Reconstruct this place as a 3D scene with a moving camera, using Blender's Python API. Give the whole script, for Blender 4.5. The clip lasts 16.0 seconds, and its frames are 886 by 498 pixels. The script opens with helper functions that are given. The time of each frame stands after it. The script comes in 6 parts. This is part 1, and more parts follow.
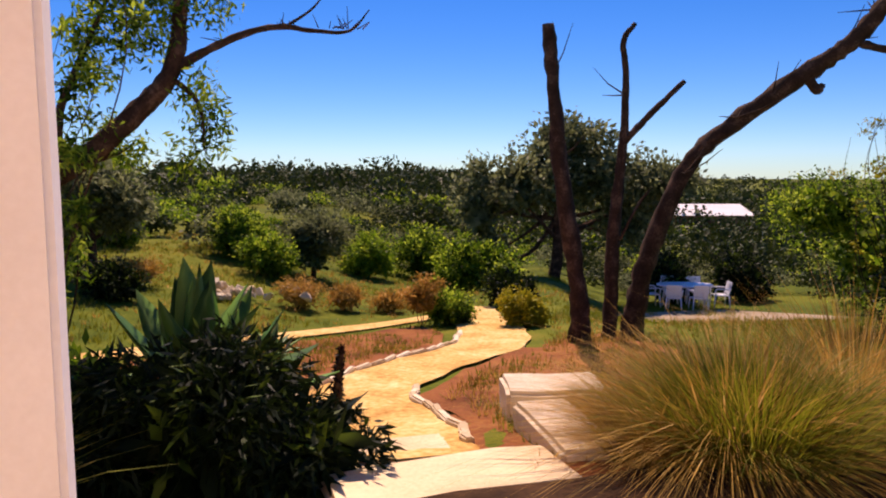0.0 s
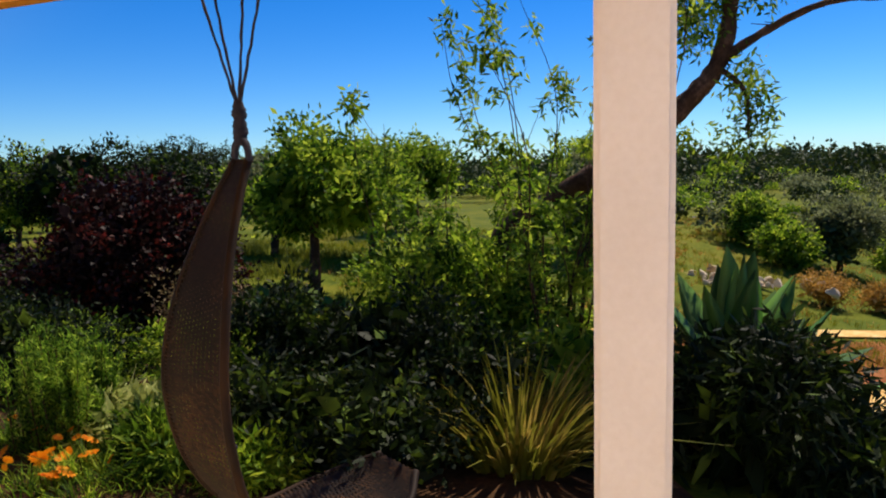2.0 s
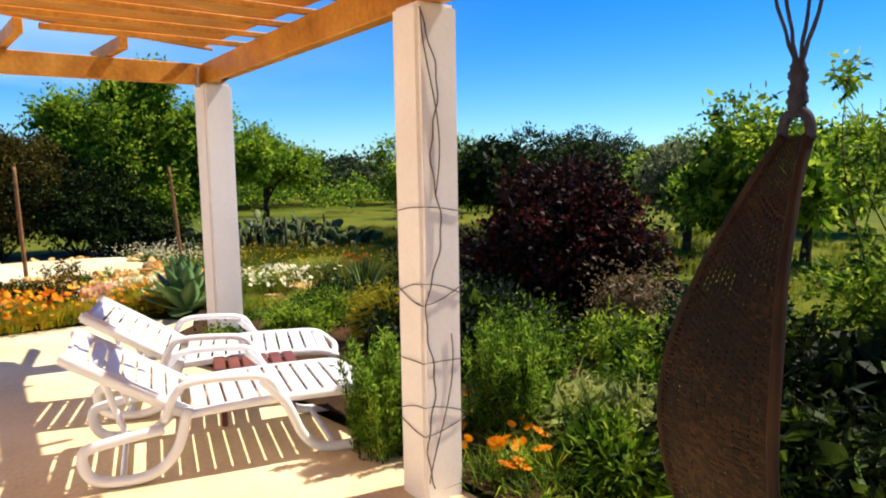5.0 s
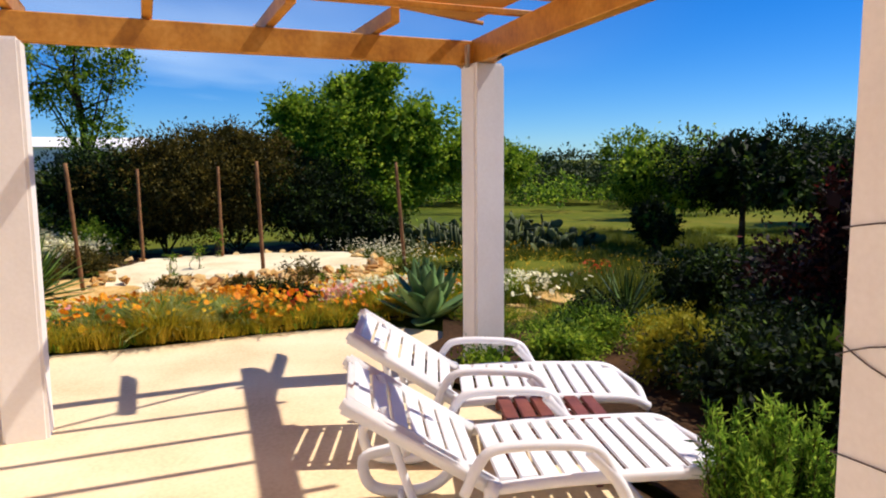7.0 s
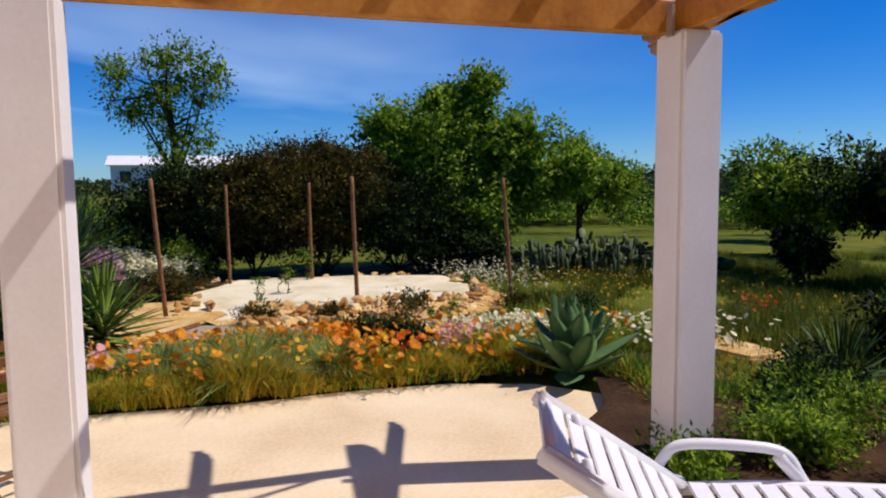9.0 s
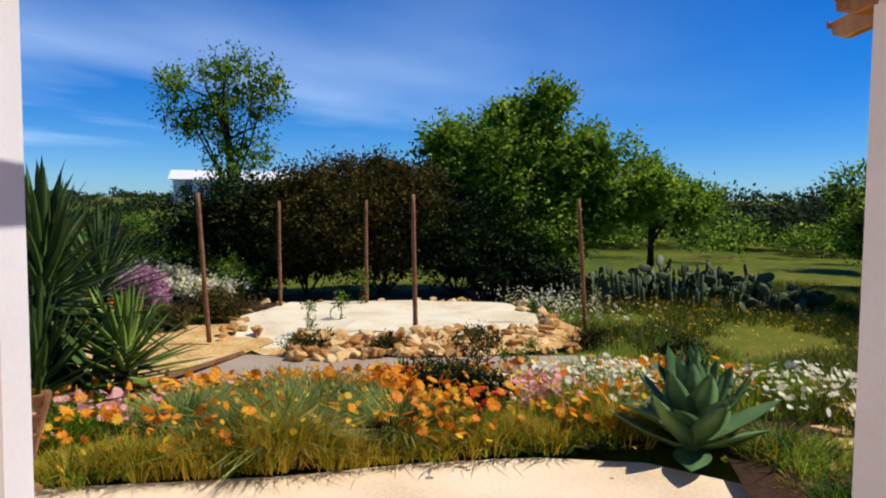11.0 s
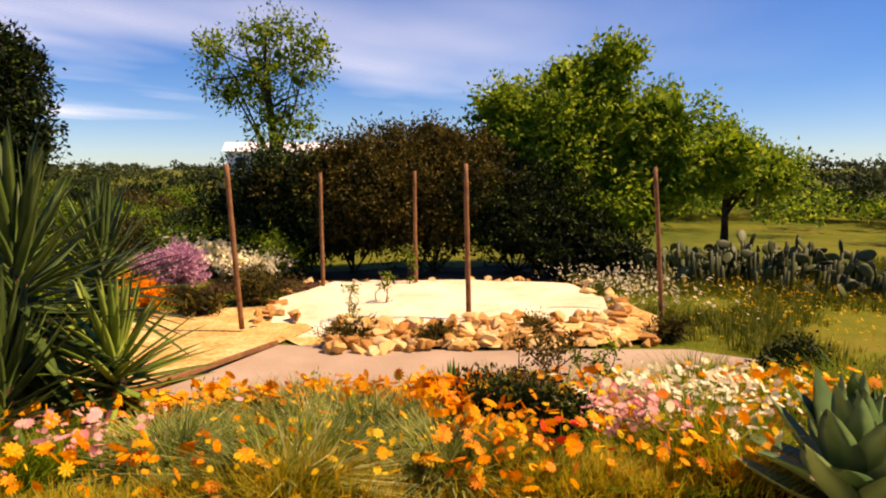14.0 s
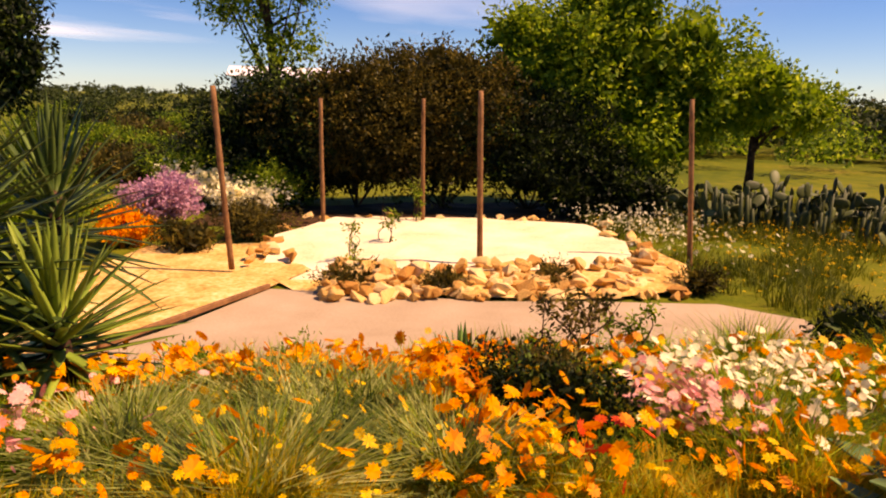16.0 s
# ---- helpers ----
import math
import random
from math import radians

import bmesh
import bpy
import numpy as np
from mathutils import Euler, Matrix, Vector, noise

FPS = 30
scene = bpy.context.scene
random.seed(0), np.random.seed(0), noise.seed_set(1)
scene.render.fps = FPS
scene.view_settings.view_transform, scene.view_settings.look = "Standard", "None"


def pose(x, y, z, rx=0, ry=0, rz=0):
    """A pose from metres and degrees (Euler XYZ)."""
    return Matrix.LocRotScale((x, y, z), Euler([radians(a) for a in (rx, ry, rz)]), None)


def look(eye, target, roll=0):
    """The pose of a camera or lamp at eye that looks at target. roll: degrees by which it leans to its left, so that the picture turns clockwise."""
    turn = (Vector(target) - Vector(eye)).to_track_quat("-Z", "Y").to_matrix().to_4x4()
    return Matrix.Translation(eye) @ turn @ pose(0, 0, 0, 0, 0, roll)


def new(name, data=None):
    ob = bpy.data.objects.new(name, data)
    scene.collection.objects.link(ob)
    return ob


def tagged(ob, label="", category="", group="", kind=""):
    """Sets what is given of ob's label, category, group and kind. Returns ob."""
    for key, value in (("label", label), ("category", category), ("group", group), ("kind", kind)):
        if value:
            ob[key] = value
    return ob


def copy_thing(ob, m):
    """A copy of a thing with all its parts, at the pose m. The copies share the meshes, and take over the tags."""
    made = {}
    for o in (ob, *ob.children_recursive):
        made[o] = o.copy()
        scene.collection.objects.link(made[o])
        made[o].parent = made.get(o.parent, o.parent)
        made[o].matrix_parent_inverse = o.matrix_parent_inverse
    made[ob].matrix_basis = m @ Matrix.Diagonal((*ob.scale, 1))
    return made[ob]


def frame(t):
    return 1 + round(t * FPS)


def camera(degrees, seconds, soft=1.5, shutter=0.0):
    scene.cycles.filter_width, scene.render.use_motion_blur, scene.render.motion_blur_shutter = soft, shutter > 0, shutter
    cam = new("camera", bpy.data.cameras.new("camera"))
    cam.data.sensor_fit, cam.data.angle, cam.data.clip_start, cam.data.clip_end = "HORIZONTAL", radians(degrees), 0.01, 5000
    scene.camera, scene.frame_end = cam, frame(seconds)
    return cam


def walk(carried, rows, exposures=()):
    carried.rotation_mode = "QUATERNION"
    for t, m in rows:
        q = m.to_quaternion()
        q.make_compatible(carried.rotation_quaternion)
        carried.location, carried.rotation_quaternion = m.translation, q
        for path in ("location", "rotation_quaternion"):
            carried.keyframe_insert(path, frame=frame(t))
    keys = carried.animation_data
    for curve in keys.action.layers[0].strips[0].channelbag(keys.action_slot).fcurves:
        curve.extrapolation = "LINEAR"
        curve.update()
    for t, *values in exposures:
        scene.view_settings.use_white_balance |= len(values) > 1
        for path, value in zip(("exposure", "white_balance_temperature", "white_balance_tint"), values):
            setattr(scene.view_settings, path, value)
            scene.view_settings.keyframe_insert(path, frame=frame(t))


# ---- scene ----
cam = camera(64.0, 16.0, 2.0)
PATH = [
    (0, (0.100, 0.770, 1.525), (-0.184, 2.738, 1.318), 0.1),
    (0.5, (0.096, 0.738, 1.533), (-0.380, 2.669, 1.320), 0.3),
    (1, (0.090, 0.689, 1.544), (-0.749, 2.491, 1.324), 0.4),
    (1.5, (0.012, 0.658, 1.546), (-1.207, 2.226, 1.313), -0.9),
    (2, (-0.075, 0.534, 1.556), (-1.536, 1.881, 1.325), -1.5),
    (2.5, (-0.144, 0.455, 1.568), (-1.683, 1.713, 1.341), -1.0),
    (3, (-0.193, 0.424, 1.583), (-1.743, 1.668, 1.359), -0.8),
    (3.5, (-0.234, 0.418, 1.581), (-1.803, 1.638, 1.365), -0.1),
    (4, (-0.335, 0.378, 1.561), (-1.994, 1.473, 1.339), 0.3),
    (4.5, (-0.492, 0.357, 1.539), (-2.312, 1.151, 1.303), 0.0),
    (5, (-0.729, 0.379, 1.537), (-2.670, 0.797, 1.301), -1.0),
    (7.3, (-2.113, -0.333, 1.516), (-4.094, -0.487, 1.282), -0.5),
    (7.5, (-2.289, -0.404, 1.518), (-4.266, -0.59, 1.283), -0.5),
    (8, (-2.68, -0.568, 1.516), (-4.651, -0.815, 1.285), -0.7),
    (8.5, (-2.981, -0.693, 1.505), (-4.947, -0.997, 1.295), -1.0),
    (9, (-3.278, -0.857, 1.484), (-5.241, -1.194, 1.303), -0.6),
    (11.3, (-4.386, -1.282, 1.502), (-6.316, -1.794, 1.379), -0.0),
    (11.5, (-4.449, -1.293, 1.503), (-6.373, -1.826, 1.381), -0.3),
    (11.7, (-4.579, -1.275, 1.492), (-6.494, -1.835, 1.365), -0.1),
    (12, (-4.632, -1.259, 1.507), (-6.536, -1.856, 1.375), -0.3),
    (12.5, (-4.797, -1.339, 1.523), (-6.686, -1.979, 1.381), -0.1),
    (13, (-4.967, -1.434, 1.520), (-6.849, -2.097, 1.373), -0.1),
    (13.5, (-5.205, -1.521, 1.505), (-7.085, -2.182, 1.338), -0.3),
    (14, (-5.432, -1.582, 1.5), (-7.319, -2.21, 1.289), 0.0),
    (14.5, (-5.681, -1.621, 1.521), (-7.574, -2.205, 1.248), 0.5),
    (15, (-5.859, -1.674, 1.509), (-7.751, -2.239, 1.186), 0.3),
    (15.5, (-6.054, -1.743, 1.485), (-7.932, -2.322, 1.117), 0.1),
    (16, (-6.225, -1.878, 1.479), (-8.078, -2.513, 1.077), 1.2),
]
walk(cam, [(t, look(eye, target, roll)) for t, eye, target, roll in PATH], [
    (0.0, 0.25, 7900, 38), (1.5, 0.25, 7400, 24), (2.0, 0.2, 7000, 16), (2.5, 0.5, 6900, 11), (3.5, 0.7, 6800, 8), (4.5, 0.5, 6800, 10), (5.0, 0.6, 6900, 10),
    (7.5, 0.0, 6400, 18), (9.0, -0.25, 6100, 20), (11.5, -0.1, 6000, 16), (12.0, 0.0, 6300, 17), (12.5, 0.35, 7900, 30), (14.0, 0.45, 9800, 40), (16.0, 0.5, 11600, 46)])

# ---- light ----
SUN_AZ, SUN_EL = radians(-13.2), radians(55)
world = bpy.data.worlds.new("sky")
scene.world = world
world.use_nodes = True
wn, wl = world.node_tree.nodes, world.node_tree.links
sky = wn.new("ShaderNodeTexSky")
sky.sky_type = "NISHITA"
sky.sun_disc = False
sky.sun_elevation, sky.sun_rotation = SUN_EL, SUN_AZ
sky.altitude, sky.air_density, sky.dust_density, sky.ozone_density = 60, 0.85, 0.1, 5.0
tint = wn.new("ShaderNodeHueSaturation")
tint.inputs["Saturation"].default_value = 1.42
wl.new(sky.outputs[0], tint.inputs["Color"])
cool = wn.new("ShaderNodeMix")
cool.data_type, cool.blend_type = "RGBA", "MULTIPLY"
cool.inputs[0].default_value, cool.inputs[7].default_value = 1.0, (0.65, 0.97, 1.25, 1)
wl.new(tint.outputs[0], cool.inputs[6])
wl.new(cool.outputs[2], wn["Background"].inputs["Color"])
wn["Background"].inputs["Strength"].default_value = 0.095
sun = new("sun", bpy.data.lights.new("sun", "SUN"))
sun.data.energy, sun.data.angle, sun.data.color = 5.0, radians(0.6), (1.0, 0.93, 0.8)
sun.matrix_world = look((0, 0, 30), (-math.sin(SUN_AZ) * math.cos(SUN_EL), -math.cos(SUN_AZ) * math.cos(SUN_EL), 30 - math.sin(SUN_EL)))


# ---- materials ----
def material(name, rough=0.7, metal=0.0, spec=0.5):
    m = bpy.data.materials.new(name)
    m.use_nodes = True
    b = m.node_tree.nodes["Principled BSDF"]
    b.inputs["Roughness"].default_value, b.inputs["Metallic"].default_value = rough, metal
    b.inputs["Specular IOR Level"].default_value = spec
    return m, m.node_tree.nodes, m.node_tree.links, b


def ramp(n, stops):
    r = n.new("ShaderNodeValToRGB")
    e = r.color_ramp.elements
    while len(e) < len(stops):
        e.new(0.5)
    for el, (p, c) in zip(e, stops):
        el.position, el.color = p, (*c, 1)
    return r


def surface(name, stops, scale=3.0, fine=60.0, bump=0.3, rough=0.8, spec=0.3, dist=0.01, detail=6.0, fine_mix=0.35, metal=0.0):
    """Two scales of noise: a broad one for the colour, a fine one for grain and relief."""
    m, n, l, b = material(name, rough, metal, spec)
    co = n.new("ShaderNodeNewGeometry")
    big, small = n.new("ShaderNodeTexNoise"), n.new("ShaderNodeTexNoise")
    big.inputs["Scale"].default_value, small.inputs["Scale"].default_value = scale, fine
    big.inputs["Detail"].default_value = small.inputs["Detail"].default_value = detail
    for t in (big, small):
        l.new(co.outputs["Position"], t.inputs["Vector"])
    mix = n.new("ShaderNodeMix")
    mix.inputs[0].default_value = fine_mix
    l.new(big.outputs[0], mix.inputs[2])
    l.new(small.outputs[0], mix.inputs[3])
    r = ramp(n, stops)
    l.new(mix.outputs[0], r.inputs[0])
    l.new(r.outputs[0], b.inputs["Base Color"])
    bp = n.new("ShaderNodeBump")
    bp.inputs["Strength"].default_value, bp.inputs["Distance"].default_value = bump, dist
    l.new(mix.outputs[0], bp.inputs["Height"])
    l.new(bp.outputs[0], b.inputs["Normal"])
    return m


def leafy(name, stops, trans=0.42, rough=0.6, spec=0.15, patch=3.0):
    """Leaf: colour varies from leaf to leaf, light shines through."""
    m, n, l, b = material(name, rough, 0, spec)
    geo = n.new("ShaderNodeNewGeometry")
    r = ramp(n, stops)
    nz, mv = n.new("ShaderNodeTexNoise"), n.new("ShaderNodeMix")
    nz.inputs["Scale"].default_value, nz.inputs["Detail"].default_value = patch, 2
    l.new(geo.outputs["Position"], nz.inputs["Vector"])
    wide = n.new("ShaderNodeMapRange")
    wide.inputs[1].default_value, wide.inputs[2].default_value = 0.3, 0.7
    l.new(nz.outputs[0], wide.inputs[0])
    mv.inputs[0].default_value = 0.5
    l.new(geo.outputs["Random Per Island"], mv.inputs[2])
    l.new(wide.outputs[0], mv.inputs[3])
    l.new(mv.outputs[0], r.inputs[0])
    l.new(r.outputs[0], b.inputs["Base Color"])
    tr = n.new("ShaderNodeBsdfTranslucent")
    bright = n.new("ShaderNodeHueSaturation")
    bright.inputs["Value"].default_value, bright.inputs["Hue"].default_value = 1.3, 0.485
    l.new(r.outputs[0], bright.inputs["Color"])
    l.new(bright.outputs[0], tr.inputs["Color"])
    mix = n.new("ShaderNodeMixShader")
    mix.inputs[0].default_value = trans
    l.new(b.outputs[0], mix.inputs[1])
    l.new(tr.outputs[0], mix.inputs[2])
    l.new(mix.outputs[0], n["Material Output"].inputs[0])
    return m


def per_piece(name, stops, fine=40.0, bump=0.4, rough=0.85, dist=0.01, spec=0.25):
    """Pieces that differ one from another, with grain."""
    m, n, l, b = material(name, rough, 0, spec)
    info, co = n.new("ShaderNodeObjectInfo"), n.new("ShaderNodeTexCoord")
    nz = n.new("ShaderNodeTexNoise")
    nz.inputs["Scale"].default_value, nz.inputs["Detail"].default_value = fine, 6
    l.new(co.outputs["Object"], nz.inputs["Vector"])
    mix = n.new("ShaderNodeMix")
    mix.inputs[0].default_value = 0.4
    l.new(info.outputs["Random"], mix.inputs[2])
    l.new(nz.outputs[0], mix.inputs[3])
    r = ramp(n, stops)
    l.new(mix.outputs[0], r.inputs[0])
    l.new(r.outputs[0], b.inputs["Base Color"])
    bp = n.new("ShaderNodeBump")
    bp.inputs["Strength"].default_value, bp.inputs["Distance"].default_value = bump, dist
    l.new(nz.outputs[0], bp.inputs["Height"])
    l.new(bp.outputs[0], b.inputs["Normal"])
    return m


PLASTER = surface("white_plaster", [(0.3, (0.76, 0.71, 0.66)), (0.7, (0.87, 0.83, 0.79))], 2.5, 45, 0.25, 0.85, 0.2, 0.006)
PATIO = surface("cream_concrete", [(0.3, (0.62, 0.45, 0.25)), (0.5, (0.78, 0.61, 0.37)), (0.7, (0.87, 0.72, 0.48))], 1.4, 40, 0.2, 0.85, 0.2, 0.004)
WOOD = surface("varnished_pine", [(0.3, (0.3, 0.1, 0.01)), (0.55, (0.56, 0.24, 0.03)), (0.75, (0.7, 0.36, 0.08))], 4, 30, 0.2, 0.5, 0.4, 0.003)
REED = surface("tan_roofing", [(0.3, (0.36, 0.16, 0.035)), (0.7, (0.62, 0.33, 0.09))], 3, 70, 0.25, 0.7, 0.2, 0.004)
EARTH = surface("red_earth", [(0.3, (0.12, 0.04, 0.015)), (0.5, (0.26, 0.09, 0.03)), (0.7, (0.36, 0.16, 0.05))], 1.6, 22, 0.8, 0.95, 0.1, 0.03)
SAND = surface("ochre_gravel", [(0.32, (0.4, 0.18, 0.04)), (0.5, (0.66, 0.41, 0.13)), (0.66, (0.82, 0.62, 0.3))], 2.2, 18, 0.7, 0.95, 0.1, 0.02, fine_mix=0.5)
PALE_GRAVEL = surface("pale_gravel", [(0.3, (0.6, 0.48, 0.27)), (0.5, (0.78, 0.67, 0.42)), (0.7, (0.85, 0.77, 0.55))], 1.6, 24, 0.5, 0.95, 0.1, 0.012)
PATH_GREY = surface("worn_concrete", [(0.3, (0.29, 0.21, 0.125)), (0.5, (0.38, 0.29, 0.185)), (0.7, (0.46, 0.36, 0.245))], 1.2, 50, 0.2, 0.9, 0.2, 0.005)
# soil brown lowered so that the border's deep shade sits in its colour
SHADE_SOIL = surface("shade_dark_soil", [(0.3, (0.02, 0.011, 0.006)), (0.5, (0.05, 0.026, 0.012)), (0.7, (0.1, 0.05, 0.022))], 2.2, 26, 0.8, 0.95, 0.1, 0.03)
LIME = surface("limestone", [(0.3, (0.55, 0.42, 0.28)), (0.6, (0.76, 0.66, 0.5))], 3, 30, 0.5, 0.9, 0.2, 0.02)
ROCK = per_piece("ochre_rock", [(0.2, (0.4, 0.17, 0.035)), (0.5, (0.68, 0.4, 0.12)), (0.8, (0.8, 0.58, 0.27))], 14, 0.7, 0.92, 0.02)
BARK = surface("bark", [(0.3, (0.02, 0.011, 0.007)), (0.52, (0.06, 0.034, 0.021)), (0.68, (0.16, 0.095, 0.06))], 6, 40, 0.9, 0.95, 0.1, 0.02)
POST_WOOD = surface("weathered_post", [(0.3, (0.12, 0.05, 0.02)), (0.7, (0.34, 0.17, 0.07))], 8, 60, 0.5, 0.85, 0.2, 0.006)
PLASTIC = surface("white_plastic", [(0.3, (0.76, 0.76, 0.78)), (0.7, (0.84, 0.84, 0.85))], 4, 90, 0.05, 0.4, 0.4, 0.002)
BROWN_TABLE = surface("brown_wood", [(0.3, (0.12, 0.03, 0.02)), (0.7, (0.26, 0.08, 0.05))], 6, 60, 0.2, 0.5, 0.3, 0.003)
WICKER = leafy("wicker", [(0.0, (0.005, 0.0025, 0.001)), (0.5, (0.014, 0.0065, 0.0025)), (1.0, (0.075, 0.034, 0.011))], 0.05, 0.7, 0.2)
ROPE = surface("dark_rope", [(0.3, (0.012, 0.012, 0.02)), (0.7, (0.035, 0.035, 0.05))], 30, 150, 0.8, 0.8, 0.2, 0.004)
CABLE = surface("dark_cable", [(0.3, (0.05, 0.035, 0.03)), (0.7, (0.14, 0.1, 0.09))], 30, 120, 0.2, 0.5, 0.3, 0.002)
STEEL = surface("galvanised_steel", [(0.3, (0.4, 0.36, 0.3)), (0.7, (0.55, 0.5, 0.44))], 10, 80, 0.1, 0.45, 0.5, 0.002, metal=0.7)
WHITEWASH = surface("whitewash", [(0.3, (0.72, 0.7, 0.68)), (0.7, (0.82, 0.81, 0.8))], 0.5, 8, 0.1, 0.9, 0.2, 0.01)
# brown wall colour that stands in for whitewash lying in shade
SHADED_WALL = surface("shaded_wall_brown", [(0.3, (0.25, 0.09, 0.05)), (0.7, (0.42, 0.2, 0.12))], 2, 14, 0.5, 0.9, 0.1, 0.03)
DARK_GLASS = material("dark_window", 0.12, 0, 0.6)[0]
DARK_GLASS.node_tree.nodes["Principled BSDF"].inputs["Base Color"].default_value = (0.03, 0.035, 0.04, 1)

L_MID = leafy("leaf_green", [(0.2, (0.01, 0.036, 0.003)), (0.5, (0.085, 0.185, 0.011)), (0.8, (0.34, 0.46, 0.045))], 0.55)
# near-black stops hold the foliage's shade, the light stop its sunlit leaves
L_SHADE_DARK = leafy("leaf_shade_dark", [(0, (0.003, 0.008, 0.002)), (0.64, (0.008, 0.02, 0.003)), (0.9, (0.11, 0.19, 0.02))], 0.25)
L_BRIGHT = leafy("leaf_fresh", [(0.15, (0.025, 0.08, 0.005)), (0.5, (0.13, 0.25, 0.013)), (0.85, (0.38, 0.5, 0.05))], 0.5)
L_GREY = leafy("leaf_grey", [(0.1, (0.06, 0.1, 0.03)), (0.5, (0.24, 0.3, 0.07)), (0.9, (0.58, 0.6, 0.24))], 0.4)
L_OLIVE = leafy("leaf_olive", [(0, (0.015, 0.024, 0.01)), (0.5, (0.1, 0.125, 0.05)), (1, (0.3, 0.35, 0.17))], 0.5)
L_BROWN = leafy("leaf_olive_brown", [(0, (0.01, 0.01, 0.002)), (0.5, (0.05, 0.046, 0.007)), (0.9, (0.22, 0.17, 0.03))], 0.4)
# black and red stops put shade and leaf highlights into the maroon
L_MAROON = leafy("leaf_maroon", [(0, (0.006, 0.003, 0.003)), (0.66, (0.016, 0.005, 0.004)), (0.9, (0.15, 0.028, 0.016))], 0.22)
L_YELLOW = leafy("leaf_yellow_green", [(0, (0.12, 0.14, 0.01)), (0.5, (0.28, 0.27, 0.015)), (1, (0.5, 0.42, 0.03))], 0.35)
L_STRAW = leafy("straw", [(0, (0.12, 0.085, 0.012)), (0.4, (0.32, 0.2, 0.03)), (0.8, (0.55, 0.34, 0.08)), (1, (0.7, 0.5, 0.2))], 0.4)
L_GRASS = leafy("grass", [(0, (0.06, 0.09, 0.005)), (0.5, (0.14, 0.17, 0.012)), (0.85, (0.25, 0.25, 0.02)), (1, (0.45, 0.38, 0.05))], 0.4)
L_BLADE = leafy("grass_clump_blade", [(0, (0.05, 0.075, 0.006)), (0.5, (0.16, 0.16, 0.018)), (1, (0.42, 0.3, 0.07))], 0.35)
L_FAR = leafy("far_foliage", [(0, (0.01, 0.02, 0.004)), (0.5, (0.028, 0.05, 0.01)), (1, (0.08, 0.11, 0.022))], 0.15)


def leaf_skin(name, low, high):
    """Skin of a thick leaf, from piece to piece a little different."""
    m = per_piece(name, [(0.2, low), (0.8, high)], 9, 0.15, 0.55, 0.004, 0.25)
    return m


AGAVE = leaf_skin("agave_skin", (0.04, 0.1, 0.028), (0.15, 0.25, 0.08))
AGAVE_DARK = leaf_skin("agave_green_skin", (0.025, 0.085, 0.012), (0.1, 0.22, 0.035))
YUCCA = leaf_skin("yucca_skin", (0.016, 0.042, 0.006), (0.085, 0.15, 0.026))
YUCCA_LIGHT = leaf_skin("young_yucca_skin", (0.1, 0.18, 0.02), (0.24, 0.34, 0.05))
CACTUS = leaf_skin("cactus_skin", (0.012, 0.024, 0.005), (0.13, 0.16, 0.05))


def petals(name, a, b):
    return leafy(name, [(0, a), (1, b)], 0.3, 0.6, 0.2)


F_ORANGE = petals("orange_petal", (0.6, 0.11, 0.003), (0.95, 0.46, 0.015))
F_YELLOW = petals("yellow_petal", (0.7, 0.36, 0.006), (0.95, 0.68, 0.04))
F_PINK = petals("pink_petal", (0.8, 0.24, 0.24), (0.95, 0.6, 0.5))
F_WHITE = petals("white_petal", (0.84, 0.78, 0.42), (0.93, 0.9, 0.66))
F_RED = petals("red_petal", (0.6, 0.04, 0.01), (0.8, 0.12, 0.02))
F_MAUVE = petals("mauve_petal", (0.34, 0.13, 0.2), (0.7, 0.42, 0.48))

# ground: meadow with dry and bare patches
GROUND, gn, gl, gb = material("meadow", 0.95, 0, 0.1)
geo = gn.new("ShaderNodeNewGeometry")
n1, n2, n3 = (gn.new("ShaderNodeTexNoise") for _ in range(3))
for nz, sc in ((n1, 0.16), (n2, 1.7), (n3, 24.0)):
    nz.inputs["Scale"].default_value, nz.inputs["Detail"].default_value = sc, 5
    gl.new(geo.outputs["Position"], nz.inputs["Vector"])
mx = gn.new("ShaderNodeMix")
mx.inputs[0].default_value = 0.4
gl.new(n1.outputs[0], mx.inputs[2])
gl.new(n2.outputs[0], mx.inputs[3])
mx2 = gn.new("ShaderNodeMix")
mx2.inputs[0].default_value = 0.25
gl.new(mx.outputs[0], mx2.inputs[2])
gl.new(n3.outputs[0], mx2.inputs[3])
gr_ = ramp(gn, [(0.36, (0.03, 0.055, 0.004)), (0.46, (0.075, 0.105, 0.007)), (0.56, (0.14, 0.15, 0.012)), (0.68, (0.23, 0.16, 0.035))])
gl.new(mx2.outputs[0], gr_.inputs[0])
gl.new(gr_.outputs[0], gb.inputs["Base Color"])
gbump = gn.new("ShaderNodeBump")
gbump.inputs["Strength"].default_value, gbump.inputs["Distance"].default_value = 0.8, 0.05
gl.new(mx2.outputs[0], gbump.inputs["Height"])
gl.new(gbump.outputs[0], gb.inputs["Normal"])


# ---- mesh helpers ----
rng = np.random.default_rng(7)
UX, UY, VX, VY = -0.899, -0.438, 0.438, -0.899  # the pergola's own axes
P2X, P2Y = -3.85, 1.34
AXIS = math.degrees(math.atan2(UY, UX))


def W(u, v, z=0.0):
    return Vector((P2X + UX * u + VX * v, P2Y + UY * u + VY * v, z))


def smooth(a, b, x):
    t = min(1.0, max(0.0, (x - a) / (b - a)))
    return t * t * (3 - 2 * t)


